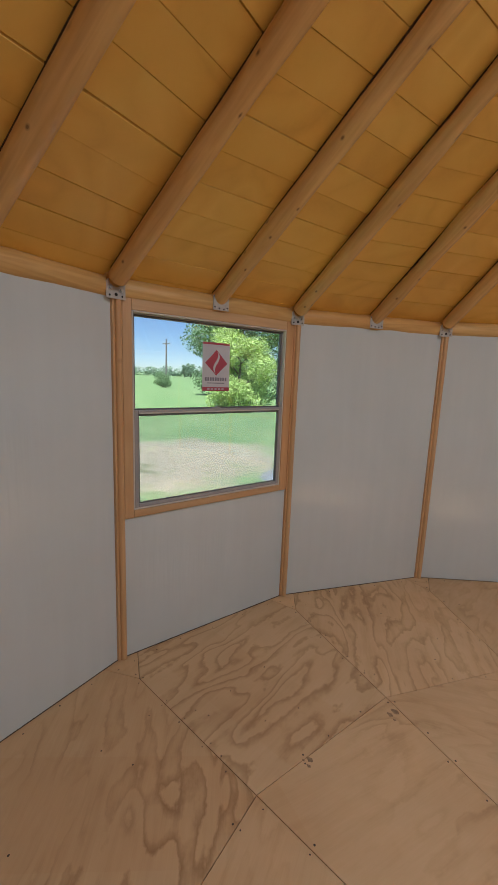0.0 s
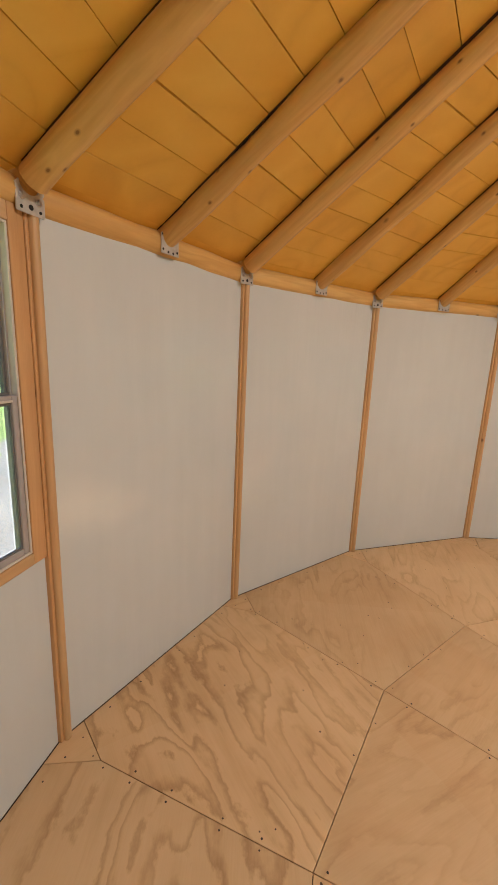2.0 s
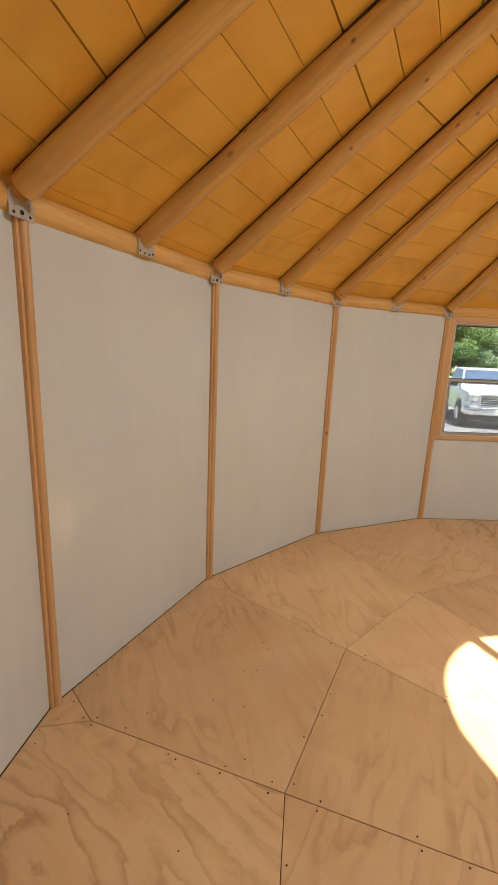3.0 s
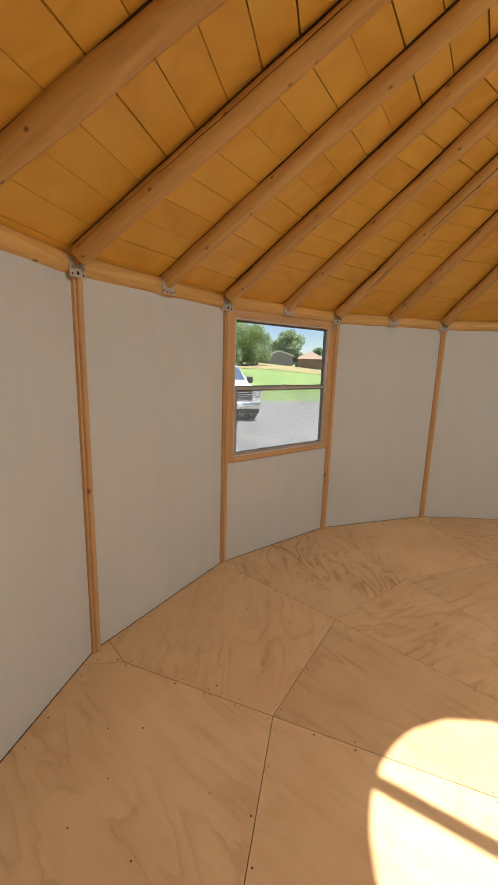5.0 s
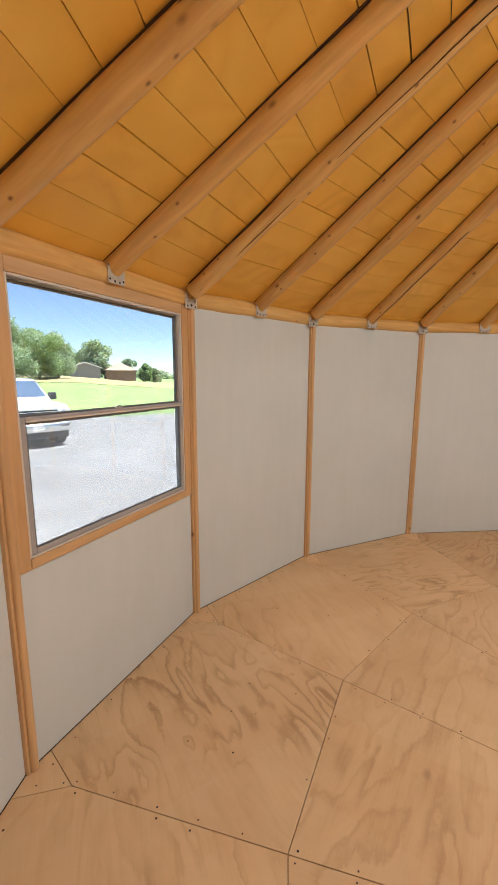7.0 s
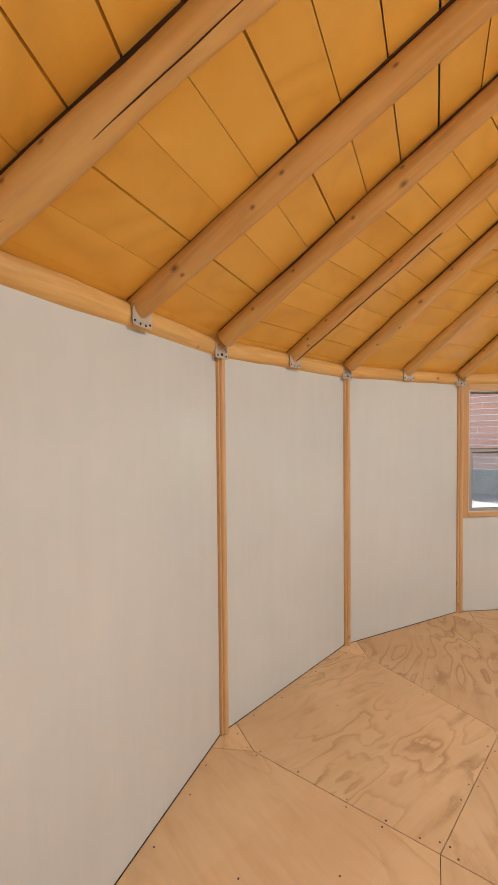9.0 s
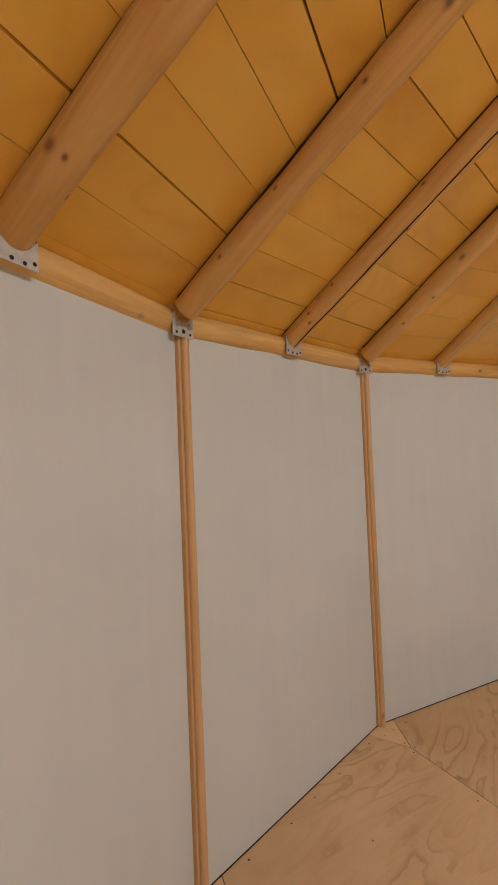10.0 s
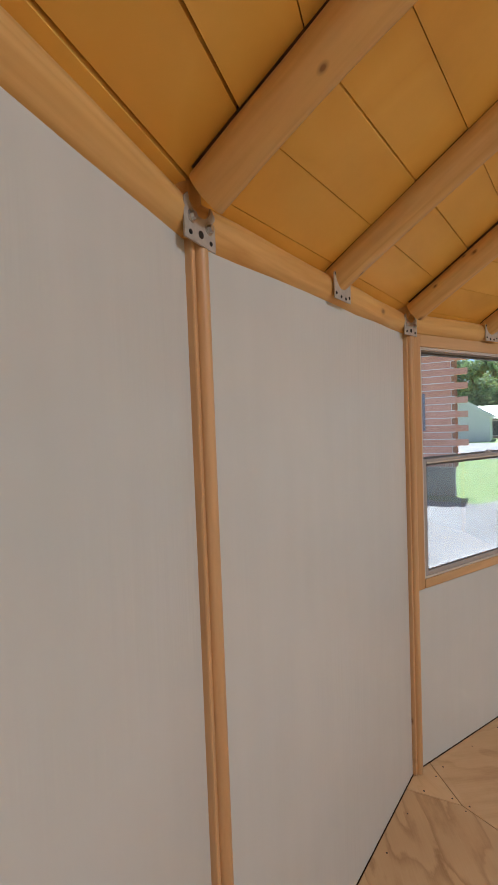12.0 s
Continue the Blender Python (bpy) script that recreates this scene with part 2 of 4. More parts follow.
def leaf_material(name, a, b):
    n = Nodes(name)
    isle = n.add("NewGeometry").outputs["Random Per Island"]
    col = n.ramp(isle, (0.0, a), (1.0, b))
    d = n.add("BsdfDiffuse", {0: col})
    tr = n.add("BsdfTranslucent", {0: n.mix(0.6, col, (0.25, 0.35, 0.03, 1))})
    m = n.add("MixShader", {0: 0.35, 1: d.outputs[0], 2: tr.outputs[0]})
    n.tree.links.new(m.outputs[0], n.out.inputs[0])
    return n.mat


PLY = plywood_material("plywood", 0.27, 8.0)
PLY_OFFCUT = plywood_material("plywood_offcut", 0.14, 7.0, 3.0, 1.08)
PLY_FIGURED = plywood_material("figured_plywood", 0.44, 9.0, 1.5, 0.98, 0.24)
PLY_MEDIUM = plywood_material("cathedral_plywood", 0.50, 8.0, 2.0)
LOG = wood_material("peeled_pine_pole", (0.80, 0.52, 0.20), (0.64, 0.37, 0.125), 2, 0.4, dots=True)
STILE = wood_material("pine_stile", (0.71, 0.45, 0.23), (0.57, 0.335, 0.155), 2, 0.45, figure=5.0)
CASING = wood_material("pine_casing", (0.68, 0.44, 0.23), (0.56, 0.34, 0.16), 0, 0.5, knots=False, figure=5.0)
BOARDS = ceiling_material()
WHITE = wall_material()
STEEL = plain("galvanised_steel", (0.52, 0.49, 0.44), 0.45, 0.25, 60.0, 0.2)
BOLT = plain("zinc_bolt", (0.62, 0.62, 0.62), 0.3, 1.0, 90.0, 0.15)
# near-black that stands in for shade in the rafter gaps; also fills the splits
GAP_SHADE = plain("dark_packing", (0.07, 0.034, 0.016), 0.95, 0.0, 60.0, 0.5)
HOLE = plain("dark_hole", (0.02, 0.017, 0.015), 0.9)
VINYL = plain("taupe_window_frame", (0.40, 0.365, 0.345), 0.4, 0.0, 30.0, 0.08)
CREAM = plain("cream_window_liner", (0.66, 0.60, 0.52), 0.45, 0.0, 30.0, 0.06)
GASKET = plain("dark_window_channel", (0.15, 0.145, 0.14), 0.5, 0.0, 30.0, 0.15)
GLASS = glass_material()
SCREEN = screen_material()
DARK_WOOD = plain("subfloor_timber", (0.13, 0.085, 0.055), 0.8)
ROOFING = plain("roof_membrane", (0.30, 0.30, 0.30), 0.8)
SIDING = plain("outer_siding", (0.42, 0.30, 0.2), 0.7)
KNOT = plain("plywood_knot", (0.30, 0.18, 0.095), 0.6, 0.0, 120.0, 0.5)
SCREW = plain("dark_screw_head", (0.06, 0.04, 0.03), 0.6, 0.3)
ACRYLIC = glass_material("clear_acrylic", (0.665, 0.665, 0.66), 0.5)

# ---- mesh helpers ----


def finish(bm, smooth=None):
    bmesh.ops.recalc_face_normals(bm, faces=bm.faces)
    if smooth is not None:
        for f in bm.faces:
            f.smooth = True
        for e in bm.edges:
            if len(e.link_faces) == 2 and e.calc_face_angle(0) > radians(smooth):
                e.smooth = False
    return bm


def to_mesh(name, bm, material):
    me = bpy.data.meshes.new(name)
    bm.to_mesh(me)
    bm.free()
    for m in material if isinstance(material, (list, tuple)) else [material]:
        me.materials.append(m)
    return me


def solid(name, bm, material, place=None):
    ob = new(name, to_mesh(name, bm, material))
    if place is not None:
        ob.matrix_world = place
    return ob


def part(name, bm, material, parent, label="", place=None):
    ob = new(name, to_mesh(name, bm, material) if not isinstance(bm, bpy.types.Mesh) else bm)
    ob.parent = parent
    if place is not None:
        ob.matrix_basis = place
    if label:
        ob["label"] = label
    return ob


def empty(name, place=None):
    ob = new(name)
    if place is not None:
        ob.matrix_world = place
    return ob


def box(x0, x1, y0, y1, z0, z1, bevel=0.0, bm=None):
    own = bm is None
    bm = bm or bmesh.new()
    made = bmesh.ops.create_cube(bm, size=1.0, matrix=Matrix.Translation(((x0 + x1) / 2, (y0 + y1) / 2, (z0 + z1) / 2)) @ Matrix.Diagonal((abs(x1 - x0), abs(y1 - y0), abs(z1 - z0), 1)))
    if bevel:
        edges = list({e for v in made["verts"] for e in v.link_edges})
        bmesh.ops.bevel(bm, geom=edges, offset=bevel, segments=2, affect="EDGES", profile=0.5)
    return finish(bm) if own else bm


def prism(points, depth, m=None, bm=None):
    # polygon in x, y raised along z by depth, then moved by m
    own = bm is None
    bm = bm or bmesh.new()
    m = m or Matrix()
    low = [bm.verts.new(m @ Vector((x, y, 0))) for x, y in points]
    top = [bm.verts.new(m @ Vector((x, y, depth))) for x, y in points]
    bm.faces.new(low[::-1])
    bm.faces.new(top)
    for i in range(len(points)):
        j = (i + 1) % len(points)
        bm.faces.new((low[i], low[j], top[j], top[i]))
    return finish(bm) if own else bm


def tube(a, b, r0, r1=None, sides=16, bm=None, wobble=0.0, steps=1, caps=True, seed=0):
    own = bm is None
    bm = bm or bmesh.new()
    a, b = Vector(a), Vector(b)
    r1 = r0 if r1 is None else r1
    turn = (b - a).to_track_quat("Z", "Y").to_matrix()
    rings = []
    for i in range(steps + 1):
        f = i / steps
        c, r = a.lerp(b, f), r0 + (r1 - r0) * f
        if wobble and 0 < i:
            off = noise.noise_vector((f * 3.1, seed * 1.7, 0.5)) * wobble
            c = c + turn @ Vector((off.x, off.y, 0))
            r *= 1 + 1.3 * wobble / r * noise.noise((f * 9, seed, 2.0))
        rings.append([bm.verts.new(c + turn @ Vector((r * math.cos(6.28318 * k / sides), r * math.sin(6.28318 * k / sides), 0))) for k in range(sides)])
    for p, q in zip(rings, rings[1:]):
        for k in range(sides):
            bm.faces.new((p[k], p[(k + 1) % sides], q[(k + 1) % sides], q[k]))
    if caps:
        bm.faces.new(rings[0][::-1])
        bm.faces.new(rings[-1])
    return finish(bm, 40) if own else bm


# ---- plan of the round cabin ----
N = 18
STEP = 2 * math.pi / N
R = 3.513
A = R * math.cos(STEP / 2)
SIDE = 2 * R * math.sin(STEP / 2)
GROUND = -0.45
WINDOWS = {0: "window_1", 5: "window_2", 9: "window_3"}
RIDGE_R = 0.67


def corner(k, r=R, z=0.0):
    return Vector((r * math.cos(-k * STEP), r * math.sin(-k * STEP), z))


def bay(k):
    # local x along the wall from corner k to k + 1, y outwards, z up
    a = -k * STEP - STEP / 2
    u, n = Vector((math.sin(a), -math.cos(a), 0)), Vector((math.cos(a), math.sin(a), 0))
    return Matrix.Translation(corner(k)) @ Matrix((u, n, (0, 0, 1))).transposed().to_4x4()


def radial(k, r, z=0.0, tilt=0.0):
    # local y outwards at the angle of corner k (halves allowed)
    a = -k * STEP
    return Matrix.Translation((r * math.cos(a), r * math.sin(a), z)) @ Matrix.Rotation(a - math.pi / 2, 4, "Z") @ Matrix.Rotation(tilt, 4, "X")


# rafters: height of the axis over its plan radius
SLOPE = 0.55


def rafter_z(r):
    return 2.075 + SLOPE * (3.44 - r)


WALL_TOP = 2.02
OPEN_U = (0.088, 1.144)
OPEN_Z = (0.868, 1.935)

# ---- walls ----


def half_round(width, depth, height, z0, u0, name_seed=0):
    # upright stile, rounded on the room's side
    pts = [(u0, 0.012)]
    for i in range(9):
        a = math.pi * i / 8
        pts.append((u0 + width / 2 - width / 2 * math.cos(a), 0.0 - depth * math.sin(a) ** 0.7))
    pts.append((u0 + width, 0.012))
    bm = prism(pts, height, Matrix.Translation((0, 0, z0)))
    return finish(bm, 50)


for k in range(N):
    m = bay(k)
    bm = bmesh.new()
    z0 = 0.003
    if k in WINDOWS:
        box(0.004, OPEN_U[0], 0, 0.05, z0, WALL_TOP, bm=bm)
        box(OPEN_U[1], SIDE - 0.004, 0, 0.05, z0, WALL_TOP, bm=bm)
        box(OPEN_U[0], OPEN_U[1], 0, 0.05, z0, OPEN_Z[0], bm=bm)
        box(OPEN_U[0], OPEN_U[1], 0, 0.05, OPEN_Z[1], WALL_TOP, bm=bm)
        bmesh.ops.remove_doubles(bm, verts=bm.verts, dist=0.0005)
    else:
        box(0.004, SIDE - 0.004, 0, 0.05, z0, WALL_TOP, bm=bm)
    wall = solid(f"wall_{k + 1}", finish(bm), WHITE, m)
    tagged(wall, "white smooth sheet wall panel between timber stiles", "wall", "wall panels", "structure")
    wood_along_x = bpy.data.materials.get("pine_log_x") or wood_material("pine_log_x", (0.78, 0.50, 0.19), (0.62, 0.35, 0.11), 0, 0.42)
    part("stile", half_round(0.039, 0.029, 1.990, 0.002, 0.001), STILE, wall, "rounded pine stile")
    part("stile", box(SIDE - 0.017, SIDE - 0.002, -0.017, 0.012, 0.002, 1.990, 0.004), STILE, wall, "narrow pine edge strip")
    part("top_log", tube((-0.01, 0.030, 2.027), (SIDE + 0.01, 0.030, 2.025), 0.055, 0.054, 20, wobble=0.004, steps=8, seed=k), wood_along_x, wall, "peeled pine log along the wall top")
    # outer boarding
    bm = bmesh.new()
    if k in WINDOWS:
        box(-0.015, 0.045, 0.054, 0.085, -0.3, 2.075, bm=bm)
        box(1.19, SIDE + 0.015, 0.054, 0.085, -0.3, 2.075, bm=bm)
        box(0.045, 1.19, 0.054, 0.085, -0.3, 0.85, bm=bm)
        box(0.045, 1.19, 0.054, 0.085, 1.98, 2.075, bm=bm)
    else:
        box(-0.015, SIDE + 0.015, 0.054, 0.085, -0.3, 2.075, bm=bm)
    part("outer_boarding", finish(bm), SIDING, wall)
    # coloured dark to stand in for the shadow line between log and boards
    part("closure_strip", box(-0.012, SIDE + 0.012, 0.050, 0.0535, 2.02, 2.098), DARK_WOOD, wall, "strip closing the eave, dark for the shade above the log")
    # corner post head behind the joint
    part("corner_post", tube((0, 0.027, 1.980), (0, 0.027, 2.098), 0.050, 0.048, 20), LOG, wall, "round pine post head at the corner")

# ---- windows ----


def frame_bars(u0, u1, z0, z1, y0, y1, w, bevel=0.003, sides="lrtb"):
    bm = bmesh.new()
    if "l" in sides:
        box(u0, u0 + w, y0, y1, z0, z1, bevel, bm)
    if "r" in sides:
        box(u1 - w, u1, y0, y1, z0, z1, bevel, bm)
    if "b" in sides:
        box(u0 + w, u1 - w, y0, y1, z0, z0 + w, bevel, bm)
    if "t" in sides:
        box(u0 + w, u1 - w, y0, y1, z1 - w, z1, bevel, bm)
    return finish(bm)


for k, title in WINDOWS.items():
    win = empty(title, bay(k))
    tagged(win, "single-hung window with taupe frame and pine casing, shut", "window", "windows", "structure")
    part("window_casing", box(0.0405, 0.090, -0.012, 0.004, 0.832, 1.985, 0.003), STILE, win, "pine casing board")
    part("window_casing", box(1.1415, SIDE - 0.0175, -0.012, 0.004, 0.832, 1.985, 0.003), STILE, win, "pine casing board")
    part("window_casing", box(0.0905, 1.1410, -0.0110, 0.004, 1.931, 1.985, 0.003), CASING, win, "pine head casing")
    part("window_sill", box(0.0905, 1.1410, -0.014, 0.004, 0.833, 0.874, 0.004), CASING, win, "pine sill trim")
    part("window_frame", frame_bars(0.0910, 1.1405, 0.8745, 1.9305, -0.009, 0.0495, 0.009), CREAM, win, "cream window liner")
    part("side_channel", frame_bars(0.1005, 1.1310, 0.884, 1.921, 0.014, 0.045, 0.006, 0.001), VINYL, win, "taupe window channel")
    # upper sash lies further out
    part("upper_sash", frame_bars(0.1070, 1.1245, 1.395, 1.9145, 0.024, 0.040, 0.010, 0.002), GASKET, win, "narrow dark upper sash")
    part("upper_pane", box(0.1165, 1.1150, 0.031, 0.035, 1.404, 1.905), GLASS, win).visible_shadow = False
    sash = part("lower_sash", frame_bars(0.1010, 1.1305, 0.8840, 1.422, -0.006, 0.0135, 0.022, 0.004), VINYL, win, "taupe lower sash")
    part("sash_groove", frame_bars(0.1232, 1.1083, 0.9062, 1.3998, -0.001, 0.009, 0.006, 0.001), GASKET, sash)
    part("lower_pane", box(0.125, 1.1065, 0.002, 0.006, 0.908, 1.398), GLASS, win).visible_shadow = False
    part("meeting_rail", box(0.1075, 1.1240, 0.0145, 0.0235, 1.388, 1.430, 0.003), GASKET, win, "dark meeting rail")
    part("rail_lip", box(0.1235, 1.1080, -0.0095, -0.0062, 1.402, 1.409, 0.001), CREAM, sash, "pale lip along the rail")
    part("balance_cover", box(1.1255, 1.1305, 0.016, 0.023, 1.74, 1.90, 0.001), CREAM, win, "pale plastic jamb cover")
    latch = bmesh.new()
    box(0.585, 0.645, -0.003, 0.011, 1.422, 1.428, 0.002, latch)
    tube((0.615, 0.004, 1.428), (0.615, 0.004, 1.434), 0.010, 0.008, 12, latch)
    box(0.612, 0.640, -0.002, 0.006, 1.434, 1.438, 0.001, latch)
    part("latch", finish(latch), VINYL, win, "small sash latch")
    part("insect_screen", box(0.112, 1.120, 0.046, 0.047, 0.895, 1.395), SCREEN, win, "fine dusty insect screen").visible_shadow = False

# ---- rafters and their brackets ----


def rafter_data(seed):
    m = bmesh.new()
    length = math.hypot(3.462 - RIDGE_R, rafter_z(RIDGE_R) - rafter_z(3.462))
    tube((0, 0, 0), (0, 0, length), 0.046, 0.040, 20, m, 0.006, 26, True, seed)
    return to_mesh("rafter", finish(m, 45), LOG)


RAFTERS = [rafter_data(s) for s in range(9)]


def bracket_data(half):
    # flat plate with a saddle for the rafter, nail holes along its lower edge
    w = 0.05 if not half else 0.052
    pts = [(-w, -0.046), (w, -0.046), (w, 0.030), (w - 0.012, 0.042)]
    for i in range(9):
        a = math.pi * i / 8
        pts.append((0.036 * math.cos(a), 0.042 - 0.034 * math.sin(a)))
    pts += [(-w + 0.012, 0.042), (-w, 0.030)]
    m = Matrix(((1, 0, 0, 0), (0, 0, 1, -0.0035), (0, 1, 0, 0), (0, 0, 0, 1)))
    return to_mesh("plate", prism(pts, 0.004, m), STEEL)


PLATES = [bracket_data(False), bracket_data(True)]
BOLT_ME = to_mesh("bolt", tube((0, 0, 0), (0, -0.008, 0), 0.0085, 0.007, 6), BOLT)
NUT_ME = to_mesh("washer", tube((0, 0, 0), (0, -0.002, 0), 0.012, 0.012, 14), BOLT)
HOLE_ME = to_mesh("nail_hole", tube((0, 0, 0), (0, -0.0012, 0), 0.005, 0.005, 10), HOLE)
BIG_HOLE_ME = to_mesh("slot", tube((0, 0, 0), (0, -0.0012, 0), 0.008, 0.008, 12), HOLE)



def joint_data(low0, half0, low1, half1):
    # dark strip for the gap's shade on the pole's upper side, local x towards the boards, from the eave to the peak
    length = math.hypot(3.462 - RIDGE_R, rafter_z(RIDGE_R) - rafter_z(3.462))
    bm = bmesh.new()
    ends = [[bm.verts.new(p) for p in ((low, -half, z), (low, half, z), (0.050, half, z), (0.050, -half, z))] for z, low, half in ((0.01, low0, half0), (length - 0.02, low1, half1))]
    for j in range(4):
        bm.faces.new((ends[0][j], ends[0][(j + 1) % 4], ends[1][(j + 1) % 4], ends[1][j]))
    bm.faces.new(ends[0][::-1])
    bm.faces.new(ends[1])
    return to_mesh("joint_strip", finish(bm), GAP_SHADE)


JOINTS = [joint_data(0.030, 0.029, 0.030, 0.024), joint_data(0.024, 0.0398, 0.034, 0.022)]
# poles with a long split: angle from the top in degrees, start and end along the pole
SPLITS = {8: (85, 0.03, 1.8), 12: (150, 0.05, 2.6), 15: (174, 0.02, 1.0)}


def split_data(seed, degrees, z0, z1):
    # a ragged sliver that tapers at both ends and follows the pole's skin
    bm = bmesh.new()
    steps = 60
    rows = []
    for j in range(steps + 1):
        f = j / steps
        z = z0 + (z1 - z0) * f
        a = radians(degrees) + 0.30 * noise.noise((z * 1.1, seed, 0.3)) + 0.05 * noise.noise((z * 9.0, seed, 1.3))
        half = (0.0003 + 0.0009 * math.sin(math.pi * f) ** 0.5) * (1 + 0.5 * noise.noise((z * 14.0, seed, 2.2)))
        r = 0.0485 - 0.002 * z
        row = []
        for off, rr in ((-half, r), (half, r), (half, r - 0.012), (-half, r - 0.012)):
            row.append(bm.verts.new((rr * math.cos(a + off / r), rr * math.sin(a + off / r), z)))
        rows.append(row)
    for p, q in zip(rows, rows[1:]):
        for j in range(4):
            bm.faces.new((p[j], p[(j + 1) % 4], q[(j + 1) % 4], q[j]))
    bm.faces.new(rows[0][::-1])
    bm.faces.new(rows[-1])
    return finish(bm)


for i in range(2 * N):
    k, mid = i / 2, i % 2 == 1
    base = A if mid else R - 0.006
    run = Vector((RIDGE_R - 3.462, rafter_z(RIDGE_R) - rafter_z(3.462)))
    a = -k * STEP
    ahead = Vector((math.cos(a) * run.x, math.sin(a) * run.x, run.y)).normalized()
    drop = 0.009 if mid else 0.0
    start = Vector((3.462 * math.cos(a), 3.462 * math.sin(a), rafter_z(3.462) - drop))
    roll = i * 1.3
    raf = empty("rafter", Matrix.Translation(start) @ ahead.to_track_quat("Z", "Y").to_matrix().to_4x4())
    tagged(raf, "peeled round pine rafter pole with a long drying split" if i in SPLITS else "peeled round pine rafter pole rising to the skylight", "rafter", "rafters")
    part("pole", RAFTERS[(i * 5) % 9], None, raf, "", Matrix.Rotation(roll, 4, "Z"))
    over = raf.matrix_world.inverted().to_3x3() @ Vector((0, 0, 1))
    up = math.atan2(over.y, over.x)
    # no real packing: a dark strip added to draw the shadow line
    part("joint_strip", JOINTS[1 if mid else 0], None, raf, "dark strip painted as the shade between pole and boards", Matrix.Rotation(up, 4, "Z"))
    if i in SPLITS:
        part("split", split_data(i, *SPLITS[i]), GAP_SHADE, raf, "long dark drying split", Matrix.Rotation(up, 4, "Z"))
    br = empty("rafter_bracket", radial(k, base - 0.027 if mid else base - 0.024, 2.014 if not mid else 2.033))
    tagged(br, "galvanised steel saddle plate holding a rafter on the top log", "bracket", "rafter brackets")
    part("plate", PLATES[1 if mid else 0], None, br)
    if mid:
        spots = [(-0.042, -0.03, 0), (-0.012, -0.036, 0), (0.018, -0.037, 0), (0.042, -0.03, 0), (-0.043, 0.028, 0), (0.043, 0.024, 0)]
    else:
        spots = [(-0.033, -0.032, 0), (0.033, -0.032, 0), (0.0, -0.026, 2), (-0.028, 0.000, 1), (0.028, -0.004, 1)]
    for u, z, kind in spots:
        at = Matrix.Translation((u, -0.0036, z))
        if kind == 1:
            bolt = part("bolt", BOLT_ME, None, br, "", at @ Matrix.Translation((0, -0.0021, 0)))
            part("washer", NUT_ME, None, br, "", at)
        else:
            part("slot" if kind == 2 else "nail_hole", BIG_HOLE_ME if kind == 2 else HOLE_ME, None, br, "", at)

# ---- ceiling boards and roof ----
DECK = 0.052
BOARD = 0.1265
rng = random.Random(4)


def deck_z(d):
    # underside of the boards over the distance from the centre across a bay
    return rafter_z(d / math.cos(STEP / 2)) + DECK


bm = bmesh.new()
for k in range(N):
    mb = Matrix.Rotation(-k * STEP - STEP / 2, 4, "Z")
    d = A + 0.182
    first = rng.uniform(0.05, BOARD)
    while d > 0.66:
        d2 = max(d - (first if d > A + 0.175 else BOARD), 0.62)
        gap = rng.choice((0.0022, 0.003, 0.004, 0.006))
        drop = rng.uniform(-0.0015, 0.0015)
        vs = []
        for dz in (0.0, 0.018):
            for dd, sgn in ((d, -1), (d, 1), (d2 + gap, 1), (d2 + gap, -1)):
                vs.append(bm.verts.new(mb @ Vector((dd, sgn * (dd * math.tan(STEP / 2) - 0.001), deck_z(dd) + dz + drop))))
        lo, hi = vs[:4], vs[4:]
        bm.faces.new(lo[::-1])
        bm.faces.new(hi)
        for i in range(4):
            bm.faces.new((lo[i], lo[(i + 1) % 4], hi[(i + 1) % 4], hi[i]))
        d = d2
ceiling = solid("ceiling", finish(bm), BOARDS)
tagged(ceiling, "amber-stained board ceiling with narrow dark joints", "ceiling", kind="structure")

bm = bmesh.new()
out = A + 0.206
for dz in (0.022, 0.06):
    for d in (out, 0.60):
        for k in range(N):
            p = corner(k, d / math.cos(STEP / 2))
            bm.verts.new((p.x, p.y, deck_z(d) + dz))
bm.verts.ensure_lookup_table()
V = bm.verts
for k in range(N):
    j = (k + 1) % N
    bm.faces.new((V[k], V[j], V[N + j], V[N + k]))
    bm.faces.new((V[2 * N + k], V[2 * N + j], V[3 * N + j], V[3 * N + k]))
    bm.faces.new((V[k], V[j], V[2 * N + j], V[2 * N + k]))
    bm.faces.new((V[N + k], V[N + j], V[3 * N + j], V[3 * N + k]))
roof = solid("roof", finish(bm), [ROOFING])
tagged(roof, "low cone roof with grey membrane over the boards", "roof", kind="structure")

# ---- skylight ----
light = empty("skylight", Matrix.Translation((0, 0, 3.62)))
tagged(light, "round domed skylight at the roof's peak, tinted to dim the sun", "skylight")


def ring(r0, r1, z0, z1, sides=48):
    bm = bmesh.new()
    loops = [[bm.verts.new((r * math.cos(6.28318531 * i / sides), r * math.sin(6.28318531 * i / sides), z)) for i in range(sides)] for r, z in ((r0, z0), (r1, z0), (r1, z1), (r0, z1))]
    for a, b in zip(loops, loops[1:] + loops[:1]):
        for i in range(sides):
            bm.faces.new((a[i], a[(i + 1) % sides], b[(i + 1) % sides], b[i]))
    return finish(bm, 40)


part("curb", ring(0.625, 0.685, 0.0, 0.15), CASING, light, "round timber curb")
part("crossbar", box(-0.034, 0.034, -0.63, 0.63, 0.06, 0.10, 0.004), CASING, light, "timber bar across the opening")
dome = bmesh.new()
bmesh.ops.create_uvsphere(dome, u_segments=32, v_segments=16, radius=0.685)
bmesh.ops.delete(dome, geom=[v for v in dome.verts if v.co.z < -0.001], context="VERTS")
bmesh.ops.scale(dome, vec=(1, 1, 0.4), verts=dome.verts)
bmesh.ops.translate(dome, vec=(0, 0, 0.15), verts=dome.verts)
